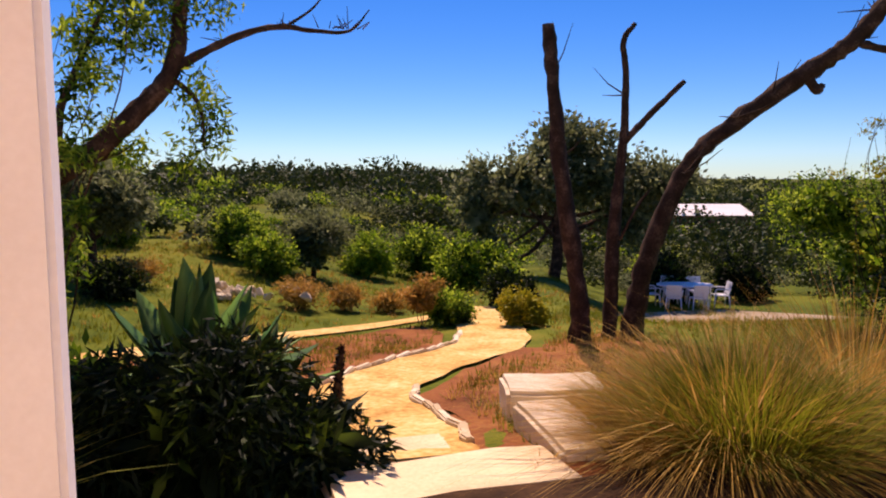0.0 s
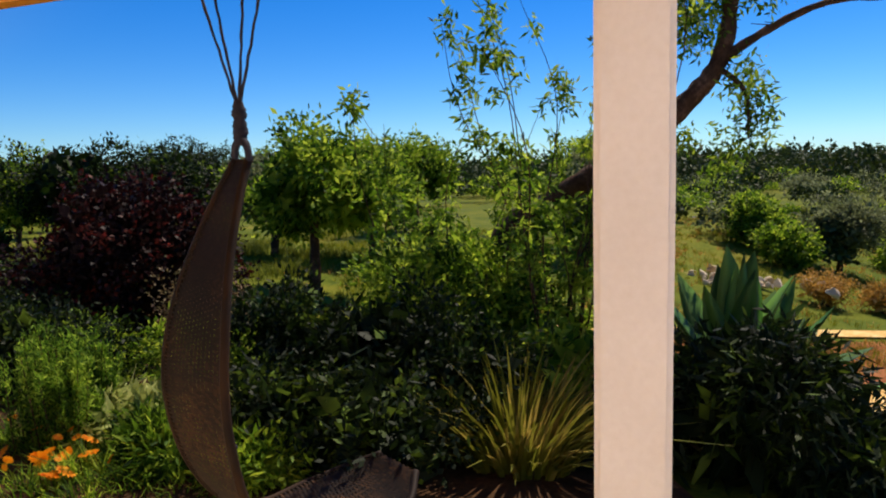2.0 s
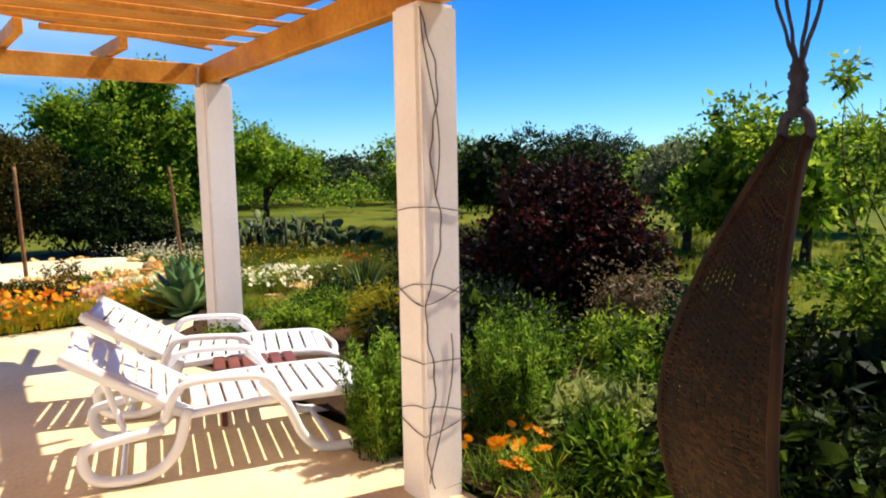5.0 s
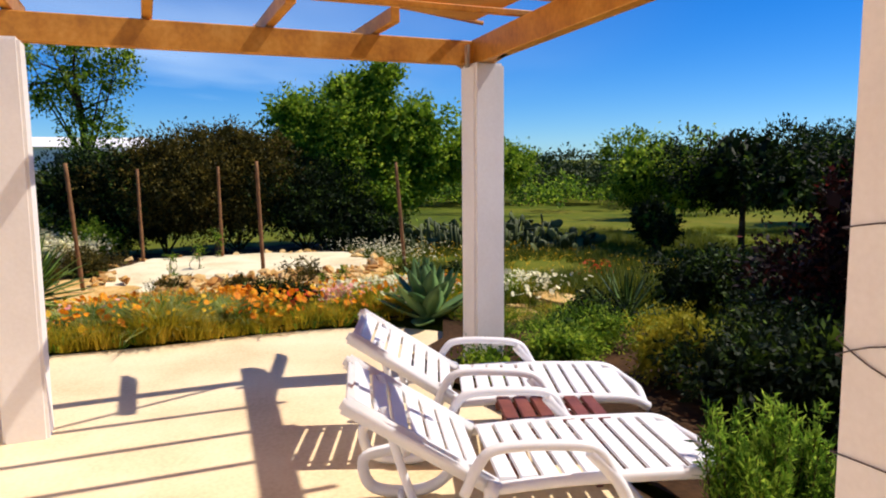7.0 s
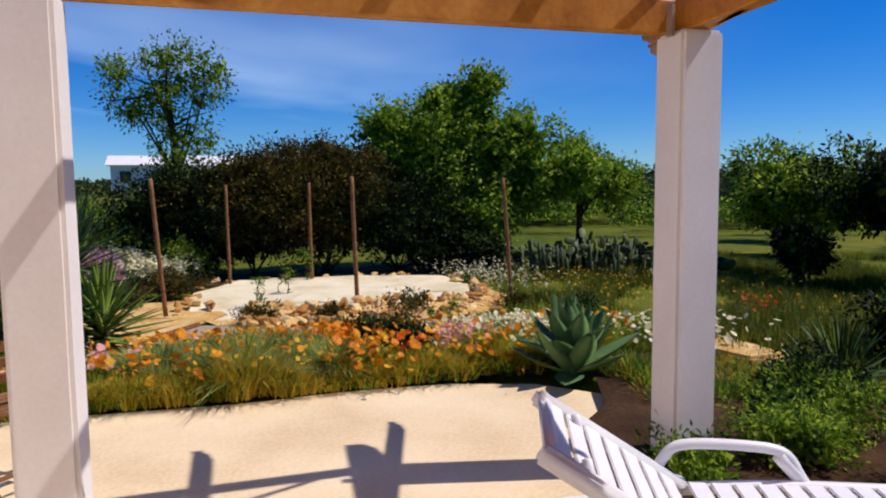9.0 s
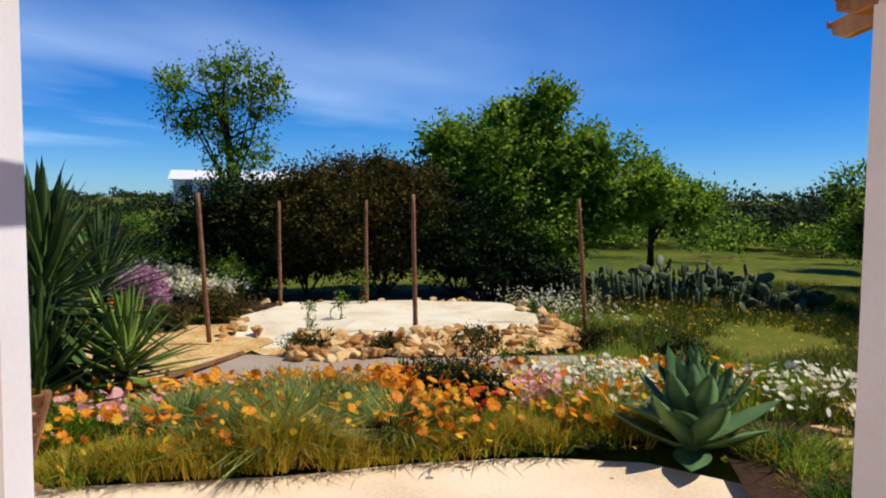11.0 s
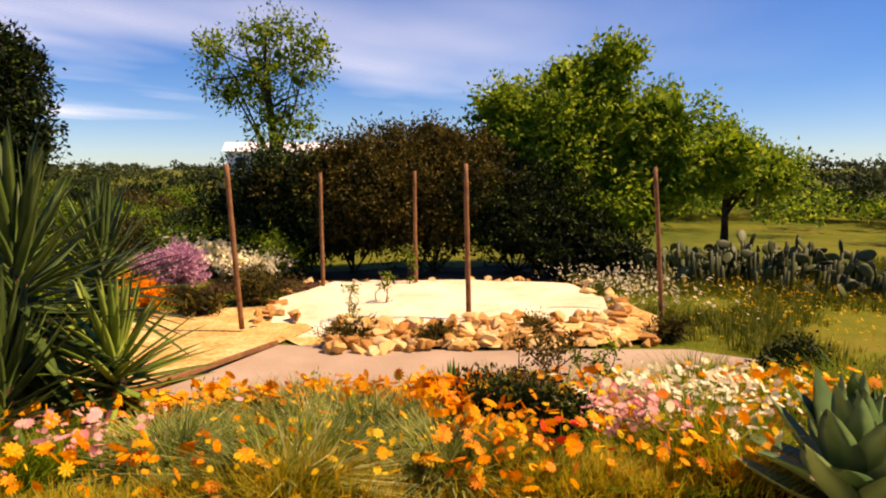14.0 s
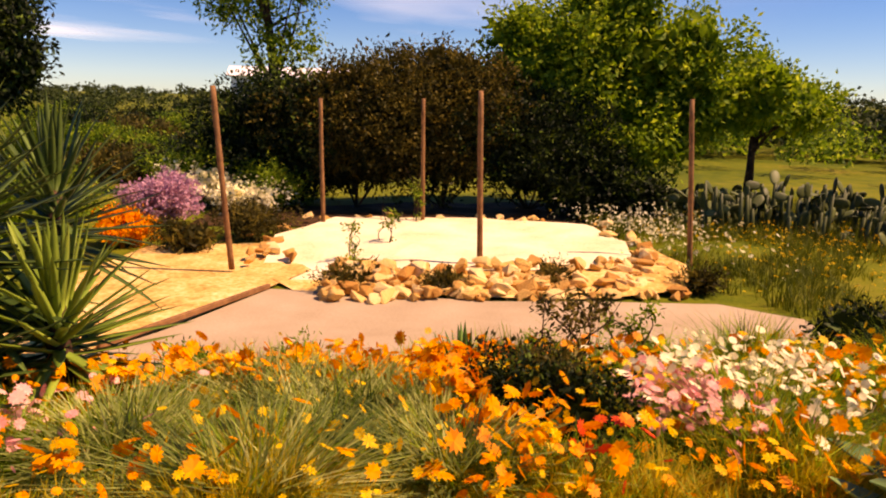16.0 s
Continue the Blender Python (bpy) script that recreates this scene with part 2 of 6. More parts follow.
def land(x, y):
    """Height of the ground."""
    w = -((x - P2X) * VX + (y - P2Y) * VY)
    p, s = max(0.0, w - 0.5), smooth(-10, -2, x)
    u = (x - P2X) * UX + (y - P2Y) * UY
    r = math.hypot(x, y)
    z = -s * 5 * (1 - math.exp(-p / 40)) - 0.004 * min(p, 60) * (1 - s) - 0.03
    z -= 1.0 * smooth(0, 2.5, x) * smooth(11, 21, y) * (1 - smooth(40, 60, y))
    z -= 0.47 * smooth(5.6, 10, u) + 0.015 * min(20.0, max(0.0, u - 10))
    z += smooth(120, 700, r) * (7 - 6.5 * smooth(0.1, 0.7, y / max(1.0, r)) + 4 * noise.noise((x * 0.004, y * 0.004, 0.3))) - smooth(30, 120, r) * 0.8
    return z + 0.05 * smooth(6, 30, r) * noise.noise((x * 0.25, y * 0.25, 2.0))


def link_mesh(name, me, mat, parent=None, label=""):
    me.materials.append(mat)
    ob = new(name, me)
    if parent is not None:
        ob.parent = parent
    if label:
        ob["label"] = label
    return ob


def part(name, bm, mat, parent=None, label="", shade=False):
    me = bpy.data.meshes.new(name)
    bm.to_mesh(me)
    bm.free()
    if shade:
        for p in me.polygons:
            p.use_smooth = True
    return link_mesh(name, me, mat, parent, label)


def raw(name, verts, faces, mat, parent=None, label="", shade=False):
    me = bpy.data.meshes.new(name)
    me.from_pydata(verts, [], faces)
    if shade:
        me.polygons.foreach_set("use_smooth", [True] * len(me.polygons))
    me.update()
    return link_mesh(name, me, mat, parent, label)


def quads(name, q, mat, parent=None, label=""):
    """A mesh of loose quads, from an array (n, 4, 3)."""
    n = len(q)
    me = bpy.data.meshes.new(name)
    me.vertices.add(4 * n)
    me.vertices.foreach_set("co", np.asarray(q, dtype=np.float32).ravel())
    me.loops.add(4 * n)
    me.loops.foreach_set("vertex_index", np.arange(4 * n, dtype=np.int32))
    me.polygons.add(n)
    me.polygons.foreach_set("loop_start", np.arange(0, 4 * n, 4, dtype=np.int32))
    me.update(calc_edges=True)
    me.validate()
    return link_mesh(name, me, mat, parent, label)


def empty(name, at=(0, 0, 0), rz=0.0):
    ob = new(name)
    ob.matrix_world = pose(*at, 0, 0, rz)
    ob.empty_display_size = 0.1
    return ob


def box(sx, sy, sz, at=(0, 0, 0), bevel=0.0, rot=None, bm=None):
    bm = bm or bmesh.new()
    m = Matrix.Translation(at) @ (rot or Matrix()) @ Matrix.Diagonal((sx, sy, sz, 1))
    made = bmesh.ops.create_cube(bm, size=1, matrix=m)
    if bevel:
        es = {e for v in made["verts"] for e in v.link_edges}
        bmesh.ops.bevel(bm, geom=list(es), offset=bevel, segments=2, affect="EDGES")
    return bm


def tubes(paths, sides=7, knobs=0.0):
    """Verts and faces of round tubes along paths of (point, radius)."""
    verts, faces = [], []
    for path in paths:
        pts = [Vector(p) for p, _ in path]
        b0 = len(verts)
        for i, (p, r) in enumerate(path):
            t = (pts[min(i + 1, len(pts) - 1)] - pts[max(i - 1, 0)]).normalized()
            a = t.cross(Vector((0.31, 0.77, 0.2))).normalized()
            b = t.cross(a)
            for k in range(sides):
                w = 2 * math.pi * k / sides
                rr = r * (1 + knobs * (rng.random() - 0.5) * 2)
                verts.append(pts[i] + (a * math.cos(w) + b * math.sin(w)) * rr)
        for i in range(len(path) - 1):
            for k in range(sides):
                k2 = (k + 1) % sides
                faces.append((b0 + i * sides + k, b0 + i * sides + k2, b0 + (i + 1) * sides + k2, b0 + (i + 1) * sides + k))
        faces.append(tuple(b0 + k for k in reversed(range(sides))))
        faces.append(tuple(b0 + (len(path) - 1) * sides + k for k in range(sides)))
    return verts, faces


def curve_pts(pts, n=6):
    """A smooth run through points (Catmull-Rom); each may carry a radius as fourth number."""
    p = np.array(pts, float)
    p = np.vstack([2 * p[0] - p[1], p, 2 * p[-1] - p[-2]])
    out = []
    for i in range(1, len(p) - 2):
        for t in np.linspace(0, 1, n, endpoint=False):
            out.append(0.5 * (2 * p[i] + (p[i + 1] - p[i - 1]) * t + (2 * p[i - 1] - 5 * p[i] + 4 * p[i + 1] - p[i + 2]) * t * t + (3 * p[i] - p[i - 1] - 3 * p[i + 1] + p[i + 2]) * t ** 3))
    out.append(p[-2])
    return np.array(out)


def path_of(pts, n=6):
    return [((q[0], q[1], q[2]), q[3]) for q in curve_pts(pts, n)]


def unit(a):
    return a / np.maximum(1e-9, np.linalg.norm(a, axis=-1, keepdims=True))


def leaf_quads(c, length, width, droop=0.3, spread=0.35, out=None):
    """Leaves as folded lozenges at the places c."""
    n = len(c)
    d = rng.normal(size=(n, 3))
    if out is not None:
        d = d * 0.7 + unit(out)
    d[:, 2] -= droop
    d = unit(d)
    s = unit(np.cross(d, rng.normal(size=(n, 3))))
    ln = length * (1 + spread * (rng.random((n, 1)) * 2 - 1))
    wd = width * (1 + spread * (rng.random((n, 1)) * 2 - 1))
    mid = c + d * ln * 0.45
    return np.stack([c, mid + s * wd / 2, c + d * ln, mid - s * wd / 2], axis=1)


def clumps(blobs, count, per, spread):
    """Places in clumps over ellipsoids (centre, radii): mostly near their skins. Gives places and outward ways."""
    vol = np.array([r[0] * r[1] + r[1] * r[2] + r[0] * r[2] for _, r in blobs])
    pick = rng.choice(len(blobs), count, p=vol / vol.sum())
    c, r = np.array([b[0] for b in blobs], float)[pick], np.array([b[1] for b in blobs], float)[pick]
    d = unit(rng.normal(size=(count, 3)))
    k = 0.5 + 0.5 * rng.random((count, 1)) ** 0.6 + 0.28 * np.maximum(0, rng.random((count, 1)) - 0.75) * 4 * rng.random((count, 1))
    cen = c + d * r * k
    pts = np.repeat(cen, per, axis=0) + rng.normal(size=(count * per, 3)) * spread
    return pts, np.repeat(d, per, axis=0)


def bush(name, label, at, blobs, mat, count=120, per=26, leaf=(0.06, 0.03), spread=0.09, droop=0.1, stems=6, stem_r=0.015, category="shrub", trunk=None, group="", bark=None, wood_name="branchwork", dense=5.0):
    """Shrub or tree: stems or a trunk with limbs, and a crown of leaves. blobs are relative to its foot."""
    z = land(at[0], at[1]) if len(at) < 3 else at[2]
    e = empty(name, (at[0], at[1], z))
    paths = []
    if trunk:
        tp = path_of(trunk, 5)
        paths.append(tp)
        tops = [tp[int(len(tp) * k)][0] for k in (0.55, 0.75, 0.95)]
        base_r = trunk[-1][3]
    else:
        tops, base_r = [(0, 0, -0.03)], stem_r
    for i in range(stems):
        b = blobs[i % len(blobs)]
        a = tops[i % len(tops)]
        t = np.array(b[0]) + rng.normal(size=3) * np.array(b[1]) * 0.4
        m = (np.array(a) + t) / 2 + rng.normal(size=3) * 0.06 * np.linalg.norm(t - a)
        paths.append(path_of([(*a, base_r * 0.8), (*m, base_r * 0.5), (*t, base_r * 0.2)], 4))
    v, f = tubes(paths, 6, 0.12)
    raw("trunk" if trunk else wood_name, v, f, bark or BARK, e, "", True)
    lobes = []
    for c, r in blobs:
        for d in unit(rng.normal(size=(9, 3))):
            d[2] = d[2] * 0.8 + 0.15
            k = 0.3 + 0.3 * rng.random()
            lobes.append((np.array(c) + d * np.array(r) * (0.92 - 0.55 * k), np.array(r) * k * 1.1))
    pts, out = clumps(lobes, int(count * 1.15), per, spread * 0.8)
    keep = pts[:, 2] > 0.01
    q = leaf_quads(pts[keep], leaf[0], leaf[1], droop, out=out[keep])
    if dense:
        # the close inner foliage, which stops the view through the crown
        vol = np.array([b[1][0] * b[1][1] + b[1][1] * b[1][2] + b[1][0] * b[1][2] for b in blobs])
        n_in = int(count * dense)
        pick = rng.choice(len(blobs), n_in, p=vol / vol.sum())
        c, r = np.array([b[0] for b in blobs], float)[pick], np.array([b[1] for b in blobs], float)[pick]
        c = c + unit(rng.normal(size=(n_in, 3))) * r * (0.15 + 0.5 * rng.random((n_in, 1)))
        c = c[c[:, 2] > 0.03]
        q = np.concatenate([q, leaf_quads(c, leaf[0] * 2.6, leaf[1] * 3.2, droop)])
    quads("crown" if trunk else "foliage", q, mat, e)
    return tagged(e, label, category, group)


def blades(n, radius, height, width, lean, segs=3, foot=(0, 0, 0), bend=0.9):
    """Arching blades from a foot: quads (n * segs, 4, 3)."""
    a = rng.random(n) * 2 * math.pi
    out = np.stack([np.cos(a), np.sin(a), np.zeros(n)], 1)
    side = np.stack([-np.sin(a), np.cos(a), np.zeros(n)], 1)
    rr = np.sqrt(rng.random((n, 1)))
    base = np.array(foot) + out * rr * radius
    h = height * (0.55 + 0.6 * rng.random((n, 1)))
    ln = lean * (0.15 + rr * 0.9) * (0.5 + rng.random((n, 1)))
    tw = unit(side + 0.6 * out * rng.normal(size=(n, 1)))
    rows = []
    for i in range(segs + 1):
        t = i / segs
        p = base + out * ln * h * (t ** 1.6) + np.array([0, 0, 1]) * h * (t - bend * 0.42 * ln * t * t)
        w = width * (1 - 0.92 * t ** 1.5) * 0.5
        rows.append((p - tw * w, p + tw * w))
    q = [np.stack([rows[i][0], rows[i][1], rows[i + 1][1], rows[i + 1][0]], 1) for i in range(segs)]
    return np.concatenate(q)


def leaf_mesh(name, length, width, thick, curve, mat, segs=6, point=1.0, root=0.55):
    """One thick, channelled leaf along +x, rising by its curve; shared by all leaves of a rosette."""
    v, f = [], []
    for i in range(segs + 1):
        t = i / segs
        w = width * 0.5 * (root + (1 - root) * math.sin(min(1, t * 1.9) * math.pi / 2)) * (1 - t ** (2.2 * point)) + 0.001
        z = curve * t * t * length
        x = t * length
        v += [(x, -w, z + w * 0.35), (x, 0, z), (x, w, z + w * 0.35), (x, 0, z - thick * (1 - t * 0.9))]
    for i in range(segs):
        a, b = 4 * i, 4 * i + 4
        for k in range(4):
            k2 = (k + 1) % 4
            f.append((a + k, b + k, b + k2, a + k2))
    f.append((3, 2, 1, 0))
    me = bpy.data.meshes.new(name)
    me.from_pydata([Vector(p) for p in v], [], f)
    me.polygons.foreach_set("use_smooth", [True] * len(me.polygons))
    me.materials.append(mat)
    return me


def rosette(name, label, at, meshes, count, low=5, high=80, lift=0.1, scale=1.0, trunk_h=0.0, trunk_r=0.08, category="agave", jitter=8, tier=0.0):
    """Leaves in a spiral round a heart; each leaf is a part."""
    z = land(at[0], at[1]) if len(at) < 3 else at[2]
    e = empty(name, (at[0], at[1], z))
    v, f = tubes([[((0, 0, -0.05), trunk_r), ((0, 0, trunk_h * 0.5 + lift * 0.5), trunk_r * 0.9), ((0, 0, trunk_h + lift), trunk_r * 0.6)]], 8, 0.15)
    raw("heart" if trunk_h == 0 else "trunk", v, f, BARK if trunk_h else meshes[0].materials[0], e, "", True)
    for i in range(count):
        k = i / max(1, count - 1)
        el = low + (high - low) * k ** 1.1 + rng.normal() * jitter * 0.5
        az = i * 137.5 + rng.normal() * jitter
        s = scale * (1.0 - 0.25 * k) * (0.88 + 0.24 * rng.random())
        ob = new("leaf", meshes[i % len(meshes)])
        ob.parent = e
        r = trunk_r * 0.5
        ob.matrix_local = Matrix.Translation((math.cos(radians(az)) * r, math.sin(radians(az)) * r, trunk_h + lift * k - tier * (1 - k))) @ Euler((0, radians(-el), radians(az))).to_matrix().to_4x4() @ Matrix.Diagonal((s, s, s, 1))
    return tagged(e, label, category)


def flowers(name, label, places, size, mat, petals_n=9, kind="stuff"):
    """Daisy heads: rings of petals on thin stems."""
    n = len(places)
    c = np.array(places, float)
    nor = unit(rng.normal(size=(n, 3)) * 0.75 + np.array([0, 0, 1.0]) + np.array([0.0, 0.3, 0]))
    a = unit(np.cross(nor, np.array([0.3, 0.9, 0.1])))
    b = np.cross(nor, a)
    q = []
    sz = size * (0.45 + 0.85 * rng.random((n, 1)) ** 1.4)
    for k in range(petals_n):
        w = 2 * math.pi * k / petals_n
        d = a * math.cos(w) + b * math.sin(w)
        s = -a * math.sin(w) + b * math.cos(w)
        mid = c + d * sz * 0.32 + nor * sz * 0.1
        q.append(np.stack([c, mid + s * sz * 0.095, c + d * sz * 0.5 + nor * sz * 0.05, mid - s * sz * 0.095], 1))
    return tagged(quads(name, np.concatenate(q), mat), label, "flowers", "", kind)


# ---- ground ----
def ground():
    cx, cy, na = -4.0, 3.0, 168
    radii = [0.0] + [0.6 * 1.078 ** i for i in range(108)]
    verts, faces = [(cx, cy, land(cx, cy) - 0.08)], []
    for r in radii[1:]:
        for k in range(na):
            a = 2 * math.pi * k / na
            x, y = cx + r * math.cos(a), cy + r * math.sin(a)
            verts.append((x, y, land(x, y)))
    for k in range(na):
        faces.append((0, 1 + k, 1 + (k + 1) % na))
    for i in range(len(radii) - 2):
        for k in range(na):
            a, b = 1 + i * na + k, 1 + i * na + (k + 1) % na
            faces.append((a, a + na, b + na, b))
    ob = raw("ground", verts, faces, GROUND, None, "", True)
    # sunk below the paved terrace
    for v in ob.data.vertices:
        q = Vector((v.co.x - P2X, v.co.y - P2Y))
        u, w = q.x * UX + q.y * UY, q.x * VX + q.y * VY
        if -7.5 < u < 5.8 and -0.4 < w < 5.2:
            v.co.z -= 0.16
    return tagged(ob, "green and ochre meadow ground falling towards a valley", "ground", "", "structure")


def sheet(name, label, pts, mat, lift=0.02, step=0.25, kind="structure", category="ground", wobble=0.0):
    """A flat patch that follows the ground; pts is its outline."""
    bm = bmesh.new()
    vs = [bm.verts.new((p[0], p[1], 0)) for p in pts]
    bm.faces.new(vs)
    xs, ys = [p[0] for p in pts], [p[1] for p in pts]
    for ax, lo, hi in ((0, min(xs), max(xs)), (1, min(ys), max(ys))):
        k = lo + step
        while k < hi:
            co = (k, 0, 0) if ax == 0 else (0, k, 0)
            no = (1, 0, 0) if ax == 0 else (0, 1, 0)
            bmesh.ops.bisect_plane(bm, geom=bm.verts[:] + bm.edges[:] + bm.faces[:], plane_co=co, plane_no=no)
            k += step
    for v in bm.verts:
        v.co.z = land(v.co.x, v.co.y) + lift + wobble * noise.noise((v.co.x * 2.2, v.co.y * 2.2, 4))
    bmesh.ops.recalc_face_normals(bm, faces=bm.faces[:])
    if sum(f.normal.z for f in bm.faces) < 0:
        bmesh.ops.reverse_faces(bm, faces=bm.faces[:])
    return tagged(part(name, bm, mat), label, category, "", kind)


def ribbon(mid, half, wave=0.05):
    """Outline of a strip round a line."""
    c = curve_pts([(x, y, 0) for x, y in mid], 6)
    left, right = [], []
    for i, p in enumerate(c):
        t = c[min(i + 1, len(c) - 1)] - c[max(i - 1, 0)]
        n = np.array([-t[1], t[0]]) / math.hypot(t[0], t[1])
        h = half * (1 + wave * math.sin(i * 1.7))
        left.append(p[:2] + n * h)
        right.append(p[:2] - n * h)
    return left, right


ground()


def slab(name, label, outline, top, thick, mat, category="paving"):
    bm = bmesh.new()
    f = bm.faces.new([bm.verts.new((p[0], p[1], top)) for p in outline])
    if f.normal.z < 0:
        f.normal_flip()
    ex = bmesh.ops.extrude_face_region(bm, geom=[f])
    bmesh.ops.translate(bm, vec=(0, 0, -thick), verts=[g for g in ex["geom"] if isinstance(g, bmesh.types.BMVert)])
    bmesh.ops.recalc_face_normals(bm, faces=bm.faces[:])
    es = [e for e in bm.edges if all(abs(v.co.z - top) < 1e-5 for v in e.verts)]
    bmesh.ops.bevel(bm, geom=es, offset=0.012, segments=2, affect="EDGES")
    return tagged(part(name, bm, mat), label, category, "", "structure")


# terrace
FLOOR = -0.055
edge = [(-7.5, 0.1), (1.2, 0.1), (3.0, 0.22), (3.6, 0.36), (4.1, 0.25), (4.55, -0.2), (5.0, -0.32), (5.4, 0.05), (5.62, 0.7), (5.66, 1.4), (5.6, 2.2), (5.64, 3.0), (5.72, 4.2), (5.5, 5.2), (-7.5, 5.2)]
slab("terrace_floor", "cream poured concrete terrace floor, sunlit and dusty", [W(u, v) for u, v in edge], FLOOR, 0.14, PATIO, "terrace")

# house wall that closes the terrace behind the walk
wb = box(14.0, 0.3, 3.0, W(-1.0, 5.35, 1.36), 0.01, Matrix.Rotation(math.atan2(UY, UX), 4, "Z"))
tagged(part("wall_house", wb, WHITEWASH), "plain white rendered house wall behind the terrace", "wall", "", "structure")


# ---- pergola ----
def pillar(name, label, u=None, v=None, xy=None, turn=0.0, size=0.22, cables=False, height=2.25):
    p = W(u, v) if xy is None else Vector((*xy, 0))
    e = empty(name, (p.x, p.y, 0), AXIS + turn)
    bm = box(size, size, height + 0.1, (0, 0, height / 2 - 0.05), 0.018)
    es = [x for x in bm.edges if abs(x.verts[0].co.z - x.verts[1].co.z) > 1]
    bmesh.ops.subdivide_edges(bm, edges=es, cuts=14, use_grid_fill=True)
    for vert in bm.verts:
        n3 = noise.noise((vert.co.x * 3 + p.x, vert.co.y * 3, vert.co.z * 1.7))
        vert.co.x *= 1 + 0.022 * n3
        vert.co.y *= 1 - 0.02 * n3
    part("shaft", bm, PLASTER, e)
    return tagged(e, label, "pillar", "pergola pillars")


pillar("pillar", "square white-plastered pergola pillar, plain", xy=(-1.213, 2.345), turn=5.4)
pillar("pillar", "square white-plastered pergola pillar wound with a dark cable", xy=(-3.996, 1.012), turn=-3.6)
pillar("pillar", "square white-plastered pergola pillar at the terrace corner", 3.70, -0.065, size=0.245)
pillar("pillar", "square white-plastered pergola pillar on the terrace", 3.62, 2.985, size=0.24)


def beam(name, label, a, b, wd=0.09, ht=0.18, profile=True, mat=None, group="pergola beams"):
    """Timber beam from a to b (middle of its underside), with an ogee cut at the far end."""
    a, b = Vector(a), Vector(b)
    ln = (b - a).length
    bm = bmesh.new()
    if profile:
        prof = [(0, 0), (ln - 0.16, 0), (ln - 0.12, 0.02), (ln - 0.06, 0.035), (ln - 0.05, 0.08), (ln - 0.01, 0.11), (ln, ht * 0.75), (ln, ht), (0, ht)]
    else:
        prof = [(0, 0), (ln, 0), (ln, ht), (0, ht)]
    f = bm.faces.new([bm.verts.new((x, -wd / 2, z)) for x, z in prof])
    ex = bmesh.ops.extrude_face_region(bm, geom=[f])
    bmesh.ops.translate(bm, vec=(0, wd, 0), verts=[g for g in ex["geom"] if isinstance(g, bmesh.types.BMVert)])
    bmesh.ops.recalc_face_normals(bm, faces=bm.faces[:])
    bmesh.ops.bevel(bm, geom=[e for e in bm.edges], offset=0.006, segments=1, affect="EDGES")
    ob = part(name, bm, mat or WOOD)
    d = b - a
    ob.matrix_world = Matrix.Translation(a) @ Euler((0, -math.asin(d.z / ln), math.atan2(d.y, d.x))).to_matrix().to_4x4()
    return tagged(ob, label, "beam", group)


BZ = 2.254
beam("pergola_beam", "varnished orange-brown front beam resting on the white pillars", W(-6.2, 0.3, BZ), W(0.3, 0.225, BZ), profile=False)
beam("pergola_beam", "varnished orange-brown front beam with a shaped end", W(0.303, 0.225, BZ), W(4.16, -0.085, BZ))
beam("pergola_beam", "varnished orange-brown side beam with a shaped end", W(3.70, 4.9, BZ), W(3.78, -0.012, BZ), 0.09, 0.17, False)
beam("pergola_beam", "varnished timber beam over the terrace", W(-3.07, 4.9, BZ), W(-3.07, 0.33, BZ), 0.09, 0.17, False)
RZ = BZ + 0.184


def slant(v):
    """Edge of the roofing, cut on the slant towards the corner."""
    return 3.73 - 0.43 * v


for vv in (0.72, 1.45, 2.2, 2.95, 3.7):
    beam("pergola_rafter", "narrow varnished timber rafter across the pergola beams", W(slant(vv) - 0.06, vv, RZ), W(4.32, vv, RZ), 0.06, 0.1, True, None, "pergola rafters")
# thin battens from front to back carry the roofing panes
for i in range(13):
    uu = 3.19 - 0.46 * i
    beam("pergola_batten", "thin varnished batten under the roofing panes", W(uu, min(3.6, (3.73 - uu) / 0.43 + 0.05), RZ + 0.062), W(uu, -0.28 + 0.02 * (i % 3), RZ + 0.062), 0.045, 0.04, False, None, "pergola battens")
beam("pergola_beam", "short shaped timber outrigger at the corner pillar", W(3.2, -0.0, BZ), W(4.5, -0.35, BZ), 0.05, 0.1, True)
bm = box(0.05, 0.02, 0.16, (0, 0, 0), 0.003)
br = part("post_bracket", bm, STEEL)
br.matrix_world = pose(*W(3.66, 0.075, 2.30), 0, 0, AXIS)
tagged(br, "small galvanised steel bracket on the corner pillar", "bracket")


# thin opaque roofing sheets, shadow switched off, lie over the rafters, cut on the slant towards the corner
def mat_strip(u0, u1):
    z = RZ + 0.104
    v0 = 0.0
    ve0, ve1 = (min(3.5, max(0.08, (3.73 - x) / 0.43)) for x in (u0, u1))
    bm = bmesh.new()
    n = 44
    rows = []
    for i in range(n + 1):
        t = i / n
        r = []
        for (uu, ve) in ((u0, ve0), ((u0 + u1) / 2, (ve0 + ve1) / 2), (u1, ve1)):
            v = v0 + (ve - v0) * t
            sag = -0.02 * math.sin(v / 0.74 * math.pi) ** 2
            r.append(bm.verts.new(W(uu, v, z + 0.03 + sag)))
        rows.append(r)
    for i in range(n):
        for k in range(2):
            bm.faces.new((rows[i][k], rows[i][k + 1], rows[i + 1][k + 1], rows[i + 1][k]))
    ob = part("shadowless_roof_sheet", bm, REED)
    # no cast shadow, so the floor below stays sunlit under an opaque sheet
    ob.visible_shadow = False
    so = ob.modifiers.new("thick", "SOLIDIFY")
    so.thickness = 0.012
    return tagged(ob, "tan opaque roofing sheet lying over the pergola rafters, its shadow switched off", "roofing pane", "roofing panes")


